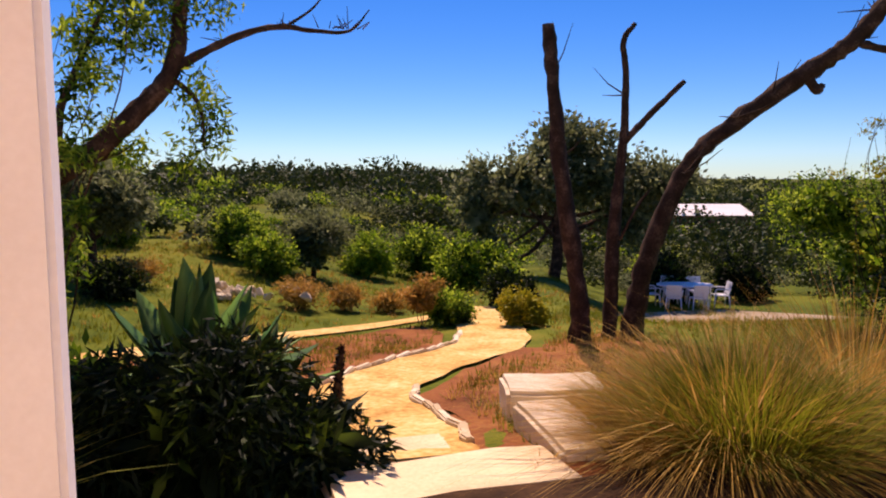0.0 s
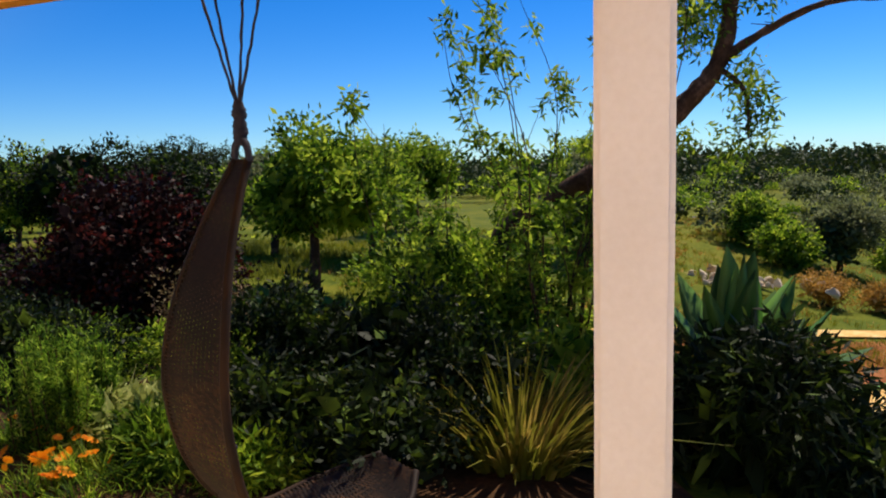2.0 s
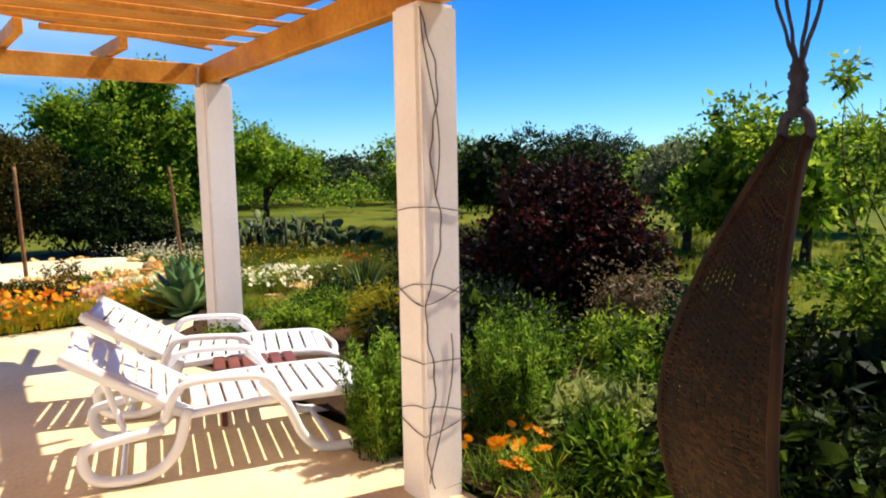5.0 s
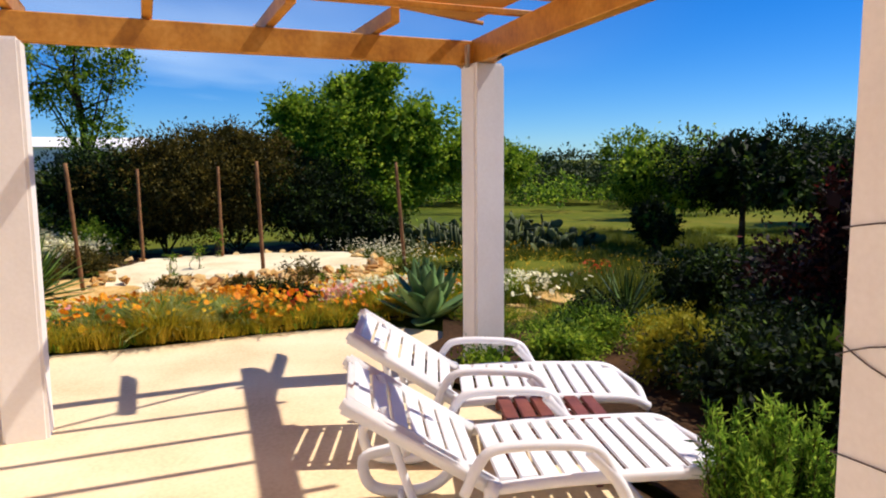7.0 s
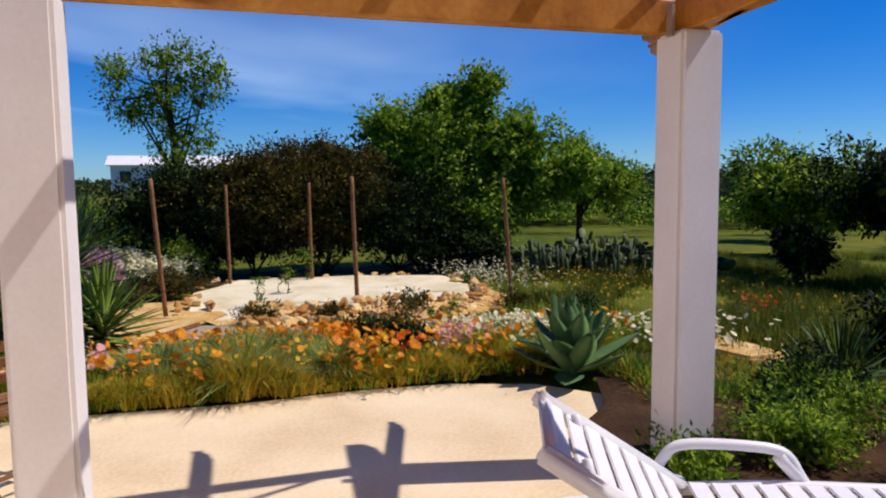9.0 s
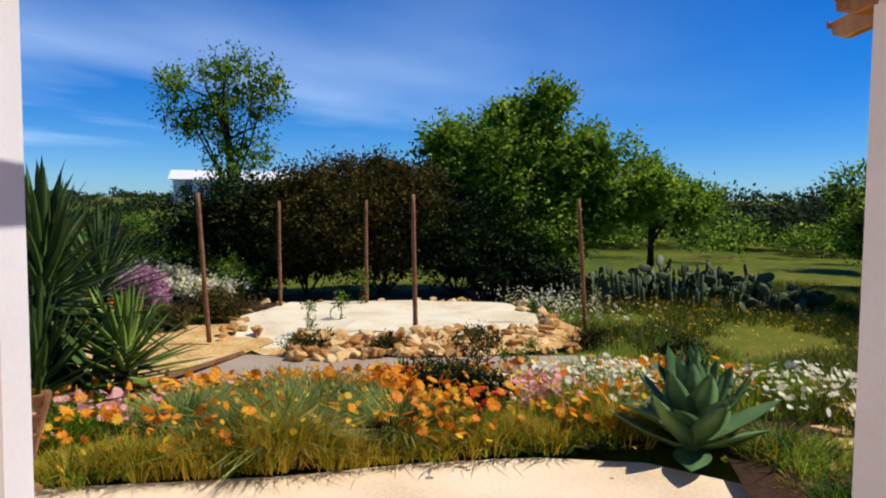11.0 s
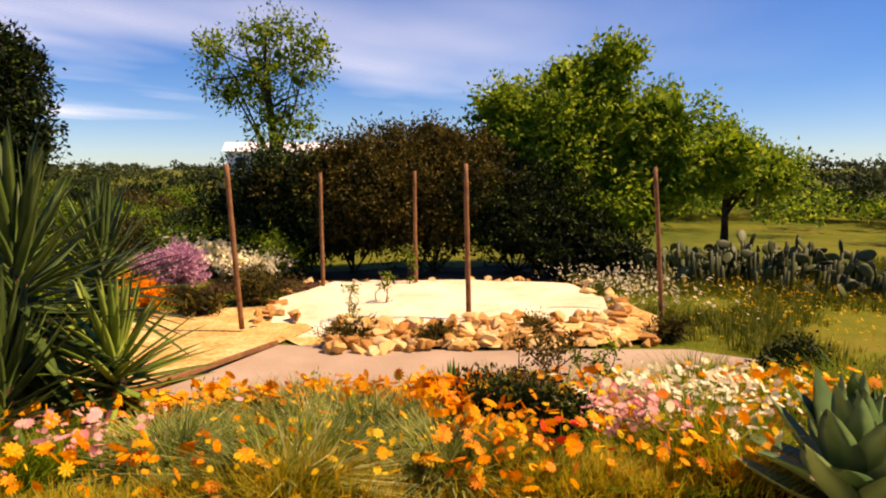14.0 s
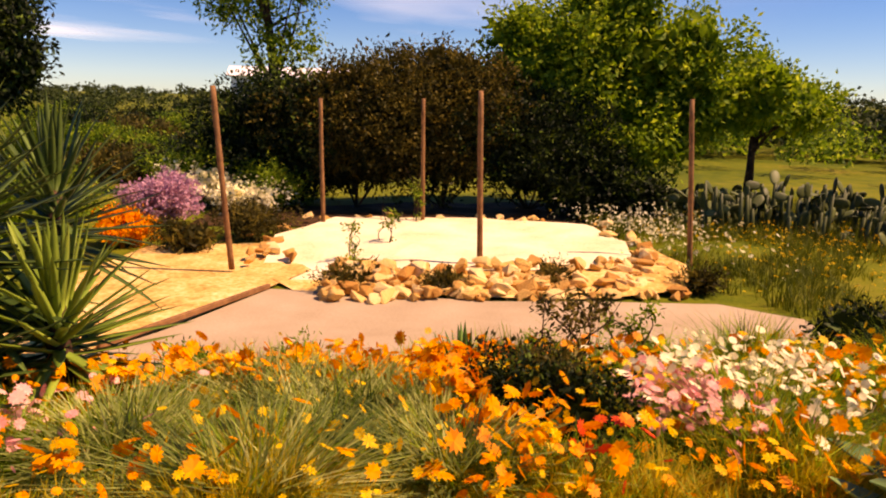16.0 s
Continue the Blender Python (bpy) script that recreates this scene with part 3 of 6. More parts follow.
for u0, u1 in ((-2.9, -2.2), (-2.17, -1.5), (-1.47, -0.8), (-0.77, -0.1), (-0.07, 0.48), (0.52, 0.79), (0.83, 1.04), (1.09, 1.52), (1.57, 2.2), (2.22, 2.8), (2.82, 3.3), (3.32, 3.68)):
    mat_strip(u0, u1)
v, f = tubes([[(W(slant(v), v, RZ + 0.125), 0.018) for v in (-0.1, 1.4, 2.9)]], 6)
tagged(raw("edge_batten", v, f, WOOD, None, "", True), "thin timber batten along the slanted roofing edge", "batten")

# cable wound up the second pillar
def pillar_cable():
    e = empty("cable_string", (-3.996, 1.012, 0), AXIS - 3.6)
    h = 0.116
    runs = []
    pts = []
    for i in range(60):
        z = 0.02 + 2.2 * i / 59
        pts.append((-h - 0.004, h - 0.06 + 0.03 * math.sin(z * 9) + 0.03 * math.sin(z * 3.1) + 0.006 * math.sin(z * 37), z, 0.0034))
    runs.append(pts)
    runs.append([(-h, h - 0.02 - 0.09 * math.sin(z * 2.6 + 0.5) ** 2, z, 0.003) for z in np.linspace(1.4, 2.22, 24)])
    runs.append([(-h, 0.03 + 0.08 * math.sin(z * 4.2 + 2), z, 0.003) for z in np.linspace(0.05, 0.75, 24)])
    for z0, dz in ((1.32, 0.03), (0.98, -0.08), (0.93, 0.07), (0.62, 0.01), (0.36, 0.06), (0.33, -0.05)):
        loop = []
        for i in range(17):
            t = i / 16 * 4
            k = int(t) % 4
            f = t - int(t)
            c = [(-h, -h), (-h, h), (h, h), (h, -h)]
            a, b = c[k], c[(k + 1) % 4]
            loop.append((a[0] + (b[0] - a[0]) * f, a[1] + (b[1] - a[1]) * f, z0 + dz * math.sin(t * math.pi / 2), 0.0026))
        runs.append(loop)
    for r in runs:
        v, f = tubes([[((p[0], p[1], p[2]), p[3]) for p in r]], 5)
        raw("cable", v, f, CABLE, e, "", True)
    return tagged(e, "thin dark light-string cable wound round a white pillar", "cable")


pillar_cable()


# ---- hanging chair ----
def hanging_chair():
    kx, ky, kz = -2.463, 1.758, 1.67
    e = empty("hanging_chair", (kx, ky, kz), -3.6)
    prof = curve_pts([(0.0, -0.07, 0.055), (-0.06, -0.2, 0.1), (-0.14, -0.41, 0.175), (-0.2, -0.63, 0.25), (-0.23, -0.83, 0.29), (-0.225, -1.01, 0.305), (-0.175, -1.23, 0.3), (-0.06, -1.42, 0.3), (0.11, -1.52, 0.3), (0.33, -1.5, 0.29), (0.52, -1.46, 0.24), (0.64, -1.4, 0.13)], 12)
    n = len(prof)

    def at(i, s, lift=0.0):
        p = prof[i]
        t = prof[min(i + 1, n - 1)] - prof[max(i - 1, 0)]
        nn = np.array([-t[1], t[0]]) / max(1e-6, math.hypot(t[0], t[1]))
        return (s * p[2], p[0] + nn[0] * lift, p[1] + nn[1] * lift)
    q = []
    rows = 2 * n
    def fine(r, s, lift):
        i = r / 2
        a, b = at(min(int(i), n - 1), s, lift), at(min(int(i) + 1, n - 1), s, lift)
        f = i - int(i)
        return [a[k] + (b[k] - a[k]) * f for k in range(3)]
    strands = 15
    for r in range(rows - 2):
        for k in range(strands):
            s0, s1 = -0.97 + 1.94 * k / strands, -0.97 + 1.94 * (k + 1) / strands
            up = 0.009 if (r + k) % 2 else -0.007
            q.append([fine(r + 0.0, s0, up), fine(r + 0.0, s1, up), fine(r + 0.88, s1, up), fine(r + 0.88, s0, up)])
    for k in range(strands + 1):
        s = -0.97 + 1.94 * k / strands
        for i in range(n - 1):
            q.append([at(i, s - 0.058), at(i, s + 0.058), at(i + 1, s + 0.058), at(i + 1, s - 0.058)])
    quads("woven_seat", np.array(q), WICKER, e, "dark brown woven wicker")
    for s in (-1, 1):
        v, f = tubes([[(at(i, s), 0.016) for i in range(n)]], 7)
        raw("side_rail", v, f, WICKER, e, "", True)
    v, f = tubes([path_of([(-0.065, 0, -0.08, 0.015), (-0.05, 0, -0.025, 0.015), (0, 0, 0.0, 0.015), (0.05, 0, -0.025, 0.015), (0.065, 0, -0.08, 0.015)])], 6)
    raw("hanging_loop", v, f, ROPE, e, "", True)
    v, f = tubes([path_of([(0, 0, -0.02, 0.02), (0, 0, 0.03, 0.028), (0, 0, 0.07, 0.022), (0, 0, 0.1, 0.027), (0, 0, 0.14, 0.014)])], 8, 0.15)
    raw("knot", v, f, ROPE, e, "", True)
    for dx, dy in ((-0.17, -0.06), (-0.1, -0.035), (0.06, 0.02), (0.15, 0.055)):
        v, f = tubes([[((dx * k * 1.0 + 0.003 * math.sin(i * 2.3), dy * k, 0.1 + 0.475 * k), 0.0055) for i, k in enumerate(np.linspace(0.02, 1.0, 14))]], 5, 0.25)
        raw("rope", v, f, ROPE, e, "", True)
    v, f = tubes([path_of([(*at(60, -0.98, 0.02), 0.006), (*at(58, 0.0, 0.03), 0.006), (*at(60, 0.98, 0.02), 0.006)])], 5)
    raw("seat_strap", v, f, ROPE, e, "", True)
    return tagged(e, "dark brown woven hanging lounge chair on four dark ropes", "hanging chair")


hanging_chair()


# ---- sun loungers ----
def rounded_bar(pts, r, n=5, sides=8):
    v, f = tubes([path_of([(*p, r) for p in pts], n)], sides)
    return v, f


def lounger():
    e = empty("sun_lounger")
    hw, z = 0.31, 0.34
    hinge, foot = -1.02, 0.0
    back = (-1.54, 0.67)
    for s in (-1, 1):
        v, f = rounded_bar([(hinge - 0.02, s * hw, z - 0.02), (-0.7, s * hw, z), (-0.3, s * hw, z), (-0.08, s * hw, z - 0.01), (0.02, s * hw * 0.92, z - 0.06)], 0.026)
        raw("side_rail", v, f, PLASTIC, e, "", True)
        bm = box(0.7, 0.05, 0.07, ((hinge + back[0]) / 2, s * (hw - 0.01), (z + back[1]) / 2), 0.014, Euler((0, math.atan2(back[1] - z, hinge - back[0]), 0)).to_matrix().to_4x4())
        part("backrest_rail", bm, PLASTIC, e, "", True)
        v, f = rounded_bar([(-1.12, s * 0.33, z - 0.03), (-1.06, s * 0.335, z + 0.1), (-0.98, s * 0.335, z + 0.155), (-0.74, s * 0.335, z + 0.155), (-0.6, s * 0.335, z + 0.13), (-0.54, s * 0.335, z + 0.05), (-0.5, s * 0.33, z - 0.03)], 0.022)
        raw("armrest", v, f, PLASTIC, e, "", True)
        v, f = rounded_bar([(-0.62, s * 0.33, z + 0.12), (-0.5, s * 0.335, z - 0.02), (-0.42, s * 0.335, 0.14), (-0.33, s * 0.335, 0.05), (-0.2, s * 0.335, 0.03), (-0.08, s * 0.33, 0.032)], 0.028)
        raw("front_leg", v, f, PLASTIC, e, "", True)
        v, f = rounded_bar([(-1.0, s * 0.33, z + 0.02), (-1.06, s * 0.335, 0.16), (-1.17, s * 0.335, 0.05), (-1.33, s * 0.335, 0.03), (-1.47, s * 0.335, 0.07), (-1.5, s * 0.335, 0.2), (-1.38, s * 0.335, 0.24), (-1.12, s * 0.33, 0.27)], 0.028)
        raw("rear_leg", v, f, PLASTIC, e, "", True)
        v, f = rounded_bar([(-1.42, s * 0.22, 0.64), (-1.36, s * 0.24, 0.42), (-1.3, s * 0.26, 0.24)], 0.018)
        raw("prop", v, f, PLASTIC, e, "", True)
    for i in range(11):
        x = -0.06 - i * 0.088
        bm = box(0.074, 2 * hw - 0.03, 0.014, (x, 0, z + 0.014 - (0.03 if i == 0 else 0)), 0.005)
        for vert in bm.verts:
            vert.co.z -= 0.022 * (1 - (vert.co.y / hw) ** 2)
        part("seat_slat", bm, PLASTIC, e)
    for i in range(7):
        k = (i + 0.6) / 7.2
        x, zz = hinge + (back[0] - hinge) * k, z + (back[1] - z) * k
        bm = box(0.07, 2 * hw - 0.06, 0.013, (x, 0, zz + 0.012), 0.004, Euler((0, math.atan2(back[1] - z, hinge - back[0]), 0)).to_matrix().to_4x4())
        part("backrest_slat", bm, PLASTIC, e)
    bm = box(0.06, 2 * hw - 0.02, 0.05, (back[0] + 0.005, 0, back[1] - 0.005), 0.018, Euler((0, radians(38), 0)).to_matrix().to_4x4())
    part("head_rail", bm, PLASTIC, e, "", True)
    v, f = rounded_bar([(0.0, -hw * 0.9, z - 0.05), (0.035, 0, z - 0.045), (0.0, hw * 0.9, z - 0.05)], 0.026)
    raw("foot_rail", v, f, PLASTIC, e, "", True)
    for x in (-0.24, -1.33):
        v, f = rounded_bar([(x, -0.33, 0.035), (x, 0, 0.035), (x, 0.33, 0.035)], 0.016)
        raw("cross_bar", v, f, PLASTIC, e, "", True)
    return tagged(e, "white plastic slatted sun lounger with raised backrest", "sun lounger", "sun loungers")


lg = lounger()
lg.matrix_basis = pose(-5.88, 0.62, FLOOR + 0.002, 0, 0, 94)
lg2 = copy_thing(lg, pose(-4.98, 0.75, FLOOR + 0.002, 0, 0, 100))
lg2["label"] = "white plastic slatted sun lounger beside a small brown table"


def side_table():
    e = empty("side_table")
    for i in range(6):
        part("table_slat", box(0.07, 0.4, 0.022, (-0.22 + i * 0.088, 0, 0.35), 0.005), BROWN_TABLE, e)
    for s in (-1, 1):
        part("table_rail", box(0.52, 0.025, 0.05, (0, s * 0.17, 0.312), 0.004), BROWN_TABLE, e)
        for x in (-0.21, 0.21):
            part("leg", box(0.035, 0.035, 0.31, (x, s * 0.15, 0.155), 0.004), BROWN_TABLE, e)
    e.matrix_basis = pose(-5.36, 0.12, FLOOR, 0, 0, 97)
    return tagged(e, "small low reddish-brown slatted wooden table between loungers", "side table")


side_table()


# ---- trees and shrubs ahead of the first steps ----
def dead_tree():
    """Bare lopped trunks from one root."""
    z = land(0.33, 9.763)
    e = empty("dead_tree", (0.33, 9.763, z), -3.6)
    runs = {
        "trunk": [(0.25, 0.3, -0.15, 0.2), (0.2, 0.3, 0.6, 0.15), (0.09, 0.3, 1.3, 0.135), (-0.08, 0.3, 2.36, 0.12), (-0.19, 0.3, 3.43, 0.105), (-0.25, 0.3, 4.07, 0.1)],
        "second_trunk": [(0.6, 0.6, -0.1, 0.13), (0.63, 0.6, 1.4, 0.1), (0.72, 0.6, 2.58, 0.07), (0.73, 0.6, 3.45, 0.05), (0.69, 0.6, 3.88, 0.045), (0.83, 0.6, 4.1, 0.035)],
        "third_trunk": [(0.9, 0.9, -0.15, 0.19), (0.96, 0.9, 0.4, 0.17), (1.12, 0.88, 1.16, 0.15), (1.55, 0.84, 2.29, 0.13), (2.1, 0.75, 2.84, 0.14), (2.94, 0.56, 3.47, 0.14), (3.33, 0.45, 3.77, 0.12), (3.62, 0.35, 4.16, 0.11), (4.1, 0.3, 4.9, 0.08)],
        "limb": [(0.73, 0.6, 2.6, 0.06), (1.04, 0.58, 2.94, 0.05), (1.45, 0.55, 3.36, 0.035)],
        "stub": [(2.85, 0.57, 3.4, 0.09), (3.0, 0.54, 3.2, 0.06), (3.05, 0.54, 3.28, 0.04)],
        "side_branch": [(3.35, 0.43, 3.75, 0.06), (3.65, 0.34, 3.63, 0.05), (4.2, 0.2, 3.5, 0.03)],
        "dead_twig": [(0.7, 0.3, 1.35, 0.025), (0.89, 0.29, 1.76, 0.02), (1.05, 0.28, 2.0, 0.012)],
    }
    for name, pts in runs.items():
        v, f = tubes([path_of([(*p[:3], p[3] * 0.82) for p in pts], 7)], 10, 0.2)
        raw(name, v, f, BARK, e, "", True)
    tw = []
    for b in ((-0.2, 3.5), (-0.08, 2.4), (0.73, 3.2), (1.5, 2.2), (2.1, 2.9), (2.5, 3.15), (3.3, 3.8), (3.6, 4.15)):
        for _ in range(3):
            d = rng.normal(size=3) * 0.13
            d[2] = abs(d[2])
            tw.append([((b[0], 0.6, b[1]), 0.012), ((b[0] + d[0], 0.6 + d[1], b[1] + d[2]), 0.008), ((b[0] + d[0] * 1.9, 0.6 + d[1] * 2, b[1] + d[2] * 2.4), 0.003)])
    v, f = tubes(tw, 4)
    raw("twigs", v, f, BARK, e)["kind"] = "stuff"
    return tagged(e, "bare dead brown tree of three lopped trunks", "tree")


dead_tree()


def leaning_tree():
    """Sparse tree whose dark trunk leans out of the shrubs."""
    fx, fy = -4.6, 5.1
    z = land(fx, fy)
    e = empty("almond_tree", (-4.487, 4.856, z), -3.6)

    def at(x, y, h, r=0.0):
        return (x - fx, y - fy, h - z, r)
    main = [at(-4.6, 5.1, z - 0.1, 0.13), at(-4.3, 5.25, 0.85, 0.12), at(-3.98, 5.45, 1.2, 0.1), at(-3.6, 5.6, 1.45, 0.085), at(-3.31, 5.65, 1.58, 0.08), at(-2.95, 5.9, 1.98, 0.075), at(-2.76, 6.04, 2.3, 0.065), at(-2.7, 6.08, 2.8, 0.05), at(-2.66, 6.1, 3.6, 0.03)]
    v, f = tubes([path_of(main, 6)], 9, 0.12)
    raw("trunk", v, f, BARK, e, "", True)
    limbs = [[at(-2.76, 6.04, 2.28, 0.045), at(-2.54, 6.17, 2.44, 0.032), at(-2.29, 6.31, 2.58, 0.026), at(-2.07, 6.41, 2.63, 0.022), at(-1.84, 6.51, 2.61, 0.017), at(-1.6, 6.6, 2.62, 0.012), at(-1.46, 6.65, 2.78, 0.005)],
             [at(-2.05, 6.42, 2.63, 0.014), at(-1.88, 6.5, 2.76, 0.01), at(-1.76, 6.54, 2.9, 0.004)],
             [at(-3.4, 5.63, 1.55, 0.04), at(-3.35, 5.6, 1.95, 0.03), at(-3.2, 5.7, 2.4, 0.02), at(-3.05, 5.8, 2.8, 0.01)],
             [at(-2.8, 6.02, 2.25, 0.03), at(-2.6, 6.1, 2.05, 0.016), at(-2.58, 6.14, 1.7, 0.007)],
             [at(-3.3, 5.65, 1.6, 0.025), at(-3.1, 5.8, 1.66, 0.015), at(-2.98, 5.88, 1.75, 0.006)]]
    for l in limbs:
        v, f = tubes([path_of(l, 5)], 6, 0.15)
        raw("limb", v, f, BARK, e, "", True)
    tw = []
    for k in range(26):
        t = rng.random()
        a = at(-2.5 + 1.0 * t, 6.19 + 0.43 * t, 2.46 + 0.17 * min(1, 2.2 * t))
        d = rng.normal(size=3) * 0.05
        tw.append([(a[:3], 0.006), ((a[0] + d[0], a[1] + d[1], a[2] + 0.02 + abs(d[2])), 0.0025)])
    v, f = tubes(tw, 4)
    raw("twigs", v, f, BARK, e)["kind"] = "stuff"
    blobs = [(at(-2.62, 6.13, 2.1)[:3], (0.12, 0.12, 0.22)), (at(-2.56, 6.16, 1.85)[:3], (0.13, 0.13, 0.22)), (at(-2.7, 6.08, 1.66)[:3], (0.14, 0.14, 0.12)), (at(-3.02, 5.87, 1.72)[:3], (0.09, 0.09, 0.1)), (at(-3.2, 5.73, 2.35)[:3], (0.16, 0.16, 0.22)), (at(-3.08, 5.83, 2.65)[:3], (0.25, 0.2, 0.22)), (at(-2.87, 5.97, 2.6)[:3], (0.22, 0.2, 0.25)), (at(-2.5, 6.18, 2.7)[:3], (0.14, 0.14, 0.14)), (at(-2.7, 6.1, 3.1)[:3], (0.4, 0.4, 0.35)), (at(-3.24, 5.7, 2.0)[:3], (0.06, 0.06, 0.15))]
    pts, out = clumps(blobs, 330, 16, 0.055)
    quads("crown", leaf_quads(pts, 0.068, 0.02, 0.6), L_MID, e)
    return tagged(e, "leaning almond tree with dark trunk and sparse leaves", "tree")


leaning_tree()

# the thin upright shoots and shrubs by the hanging chair
def shoots(name, label, at, n, height, lean, mat, leaf=(0.07, 0.02), per=60, category="shrub"):
    z = land(*at)
    e = empty(name, (*at, z))
    paths, pts = [], []
    for i in range(n):
        a = rng.random() * 6.28
        d = np.array([math.cos(a), math.sin(a)]) * lean * (0.3 + rng.random())
        h = height * (0.7 + 0.35 * rng.random())
        p = [(0.1 * d[0], 0.1 * d[1], -0.03, 0.009), (0.4 * d[0] + rng.normal() * 0.09, 0.4 * d[1] + rng.normal() * 0.09, h * 0.4, 0.007), (0.75 * d[0] + rng.normal() * 0.12, 0.75 * d[1] + rng.normal() * 0.1, h * 0.75, 0.004), (d[0], d[1], h, 0.002)]
        run = path_of(p, 5)
        paths.append(run)
        c = np.array([q for q, _ in run])
        # short side twigs carry the leaves in narrow tufts along the wand
        for _ in range(max(2, per // 36)):
            k = rng.integers(len(c) // 7, len(c))
            d = unit(rng.normal(size=3) * np.array([1, 1, 0.3]) + np.array([0, 0, 0.7])) * (0.05 + 0.17 * rng.random()) * (0.5 + 0.5 * min(1.0, height / 2))
            paths.append([(c[k], 0.003), (c[k] + d, 0.0012)])
            w = rng.random((36, 1))
            pts.append(c[k] + d * w + rng.normal(size=(36, 3)) * 0.032)
    for run in paths:
        if len(run) > 2:
            v, f = tubes([run], 5, 0.1)
            raw("stem", v, f, BARK, e, "", True)
    v, f = tubes([run for run in paths if len(run) == 2], 4)
    raw("twigs", v, f, BARK, e)["kind"] = "stuff"
    quads("foliage", leaf_quads(np.concatenate(pts), leaf[0], leaf[1], 0.25), mat, e)
    return tagged(e, label, category)


shoots("almond_sapling", "tall thin almond shoots with pale green leaves", (-3.199, 4.624), 12, 3.3, 0.85, L_MID, (0.075, 0.022), 330, "sapling")
shoots("almond_sapling", "slender almond shoot standing among shrubs", (-4.653, 4.616), 8, 2.35, 0.8, L_MID, (0.075, 0.024), 300, "sapling")
shoots("almond_sapling", "slender leafy almond shoot beside a leaning trunk", (-3.477, 4.993), 7, 2.5, 0.8, L_MID, (0.075, 0.024), 300, "sapling")
shoots("almond_sapling", "bushy almond regrowth with fresh leaves", (-3.82, 4.313), 18, 1.45, 0.6, L_MID, (0.07, 0.028), 260, "sapling")
bush("shrub", "dense green shrub with small bright leaves", (-4.113, 4.431), [((0, 0, 0.8), (0.7, 0.6, 0.7)), ((0.5, -0.2, 0.55), (0.5, 0.5, 0.5)), ((-0.7, 0.2, 0.7), (0.6, 0.5, 0.6))], L_MID, 400, 26, (0.06, 0.03), 0.07)
# deep shade of this border is in the near-black leaf colour
bush("shrub", "sprawling green shrub in the terrace border, leaf colour darkened for shade", (-3.637, 3.249), [((0, 0, 0.5), (0.8, 0.55, 0.55)), ((-0.8, -0.1, 0.42), (0.65, 0.5, 0.48)), ((0.6, 0.2, 0.4), (0.5, 0.45, 0.45)), ((0.1, -0.6, 0.2), (0.8, 0.4, 0.25))], L_SHADE_DARK, 480, 26, (0.06, 0.026), 0.07)
bush("shrub", "glossy low shrub behind the hanging chair, leaf colour darkened for shade", (-2.923, 2.653), [((0, 0, 0.25), (0.55, 0.4, 0.3)), ((-0.6, -0.2, 0.25), (0.5, 0.4, 0.28))], L_SHADE_DARK, 200, 24, (0.06, 0.025), 0.06)
bush("shrub", "fresh green leafy shrub beside the pillar", (-2.675, 4.191), [((0, 0, 0.35), (0.45, 0.4, 0.35))], L_BRIGHT, 120, 24, (0.09, 0.04), 0.06)


def grass_clump(name, label, at, n, radius, height, width, lean, mat, segs=4, bend=0.9, category="ornamental grass", plumes=0, plume_mat=None):
    z = land(*at) if len(at) < 3 else at[2]
    e = empty(name, (at[0], at[1], z))
    quads("tuft", blades(n, radius, height, width, lean, segs, bend=bend), mat, e)["kind"] = "stuff"
    if plumes:
        quads("plume_head", blades(plumes, radius * 0.8, height * 1.25, width * 2.2, lean * 0.9, segs, bend=bend * 0.8), plume_mat or L_STRAW, e, "feathery straw-coloured plumes")["kind"] = "stuff"
    return tagged(e, label, category)


grass_clump("grass_clump", "arching clump of green and straw-coloured long leaves", (-2.596, 3.384), 420, 0.3, 0.7, 0.034, 0.78, L_BLADE)
grass_clump("fountain_grass", "big golden fountain grass clump with feathery plumes", (1.222, 5.148), 3600, 0.6, 0.74, 0.0065, 1.3, L_STRAW, 5, 1.1, "ornamental grass", 260)
grass_clump("fountain_grass", "green core of a large ornamental grass clump", (1.326, 4.891), 2600, 0.45, 0.74, 0.008, 0.9, L_GRASS)
grass_clump("fountain_grass", "straw-coloured dry grass clump beside a larger one", (0.744, 4.877), 1500, 0.28, 0.5, 0.0045, 1.2, L_STRAW, 4, 1.0, "ornamental grass", 90)
grass_clump("fountain_grass", "dry golden ornamental grass clump with seed heads", (2.181, 5.739), 2200, 0.5, 0.85, 0.005, 0.9, L_STRAW, 4, 0.9, "ornamental grass", 160)

# dark shrub with an agave behind it
bush("shrub", "dense dark green shrub with narrow glossy leaves", (-1.668, 4.278), [((0, 0, 0.32), (0.62, 0.55, 0.45)), ((-0.5, -0.1, 0.3), (0.4, 0.4, 0.35)), ((0.45, 0.1, 0.2), (0.4, 0.4, 0.3))], L_SHADE_DARK, 420, 26, (0.1, 0.024), 0.05, 0.5)
AG1 = [leaf_mesh("agave_leaf", 0.72, 0.25, 0.03, c, AGAVE_DARK, 6, 1.3, 0.5) for c in (0.12, -0.05, 0.25)]
rosette("agave", "large green agave rosette rising behind a dark shrub", (-2.079, 4.905, -0.05), AG1, 23, 15, 84, 0.3, 1.3, category="agave")
AGS = [leaf_mesh("small_agave_leaf", 0.34, 0.09, 0.018, c, AGAVE, 5, 1.2, 0.5) for c in (0.1, -0.1)]
rosette("agave", "small pale green agave on red soil", (-3.138, 8.779), AGS, 24, 5, 80, 0.1, 1.3)
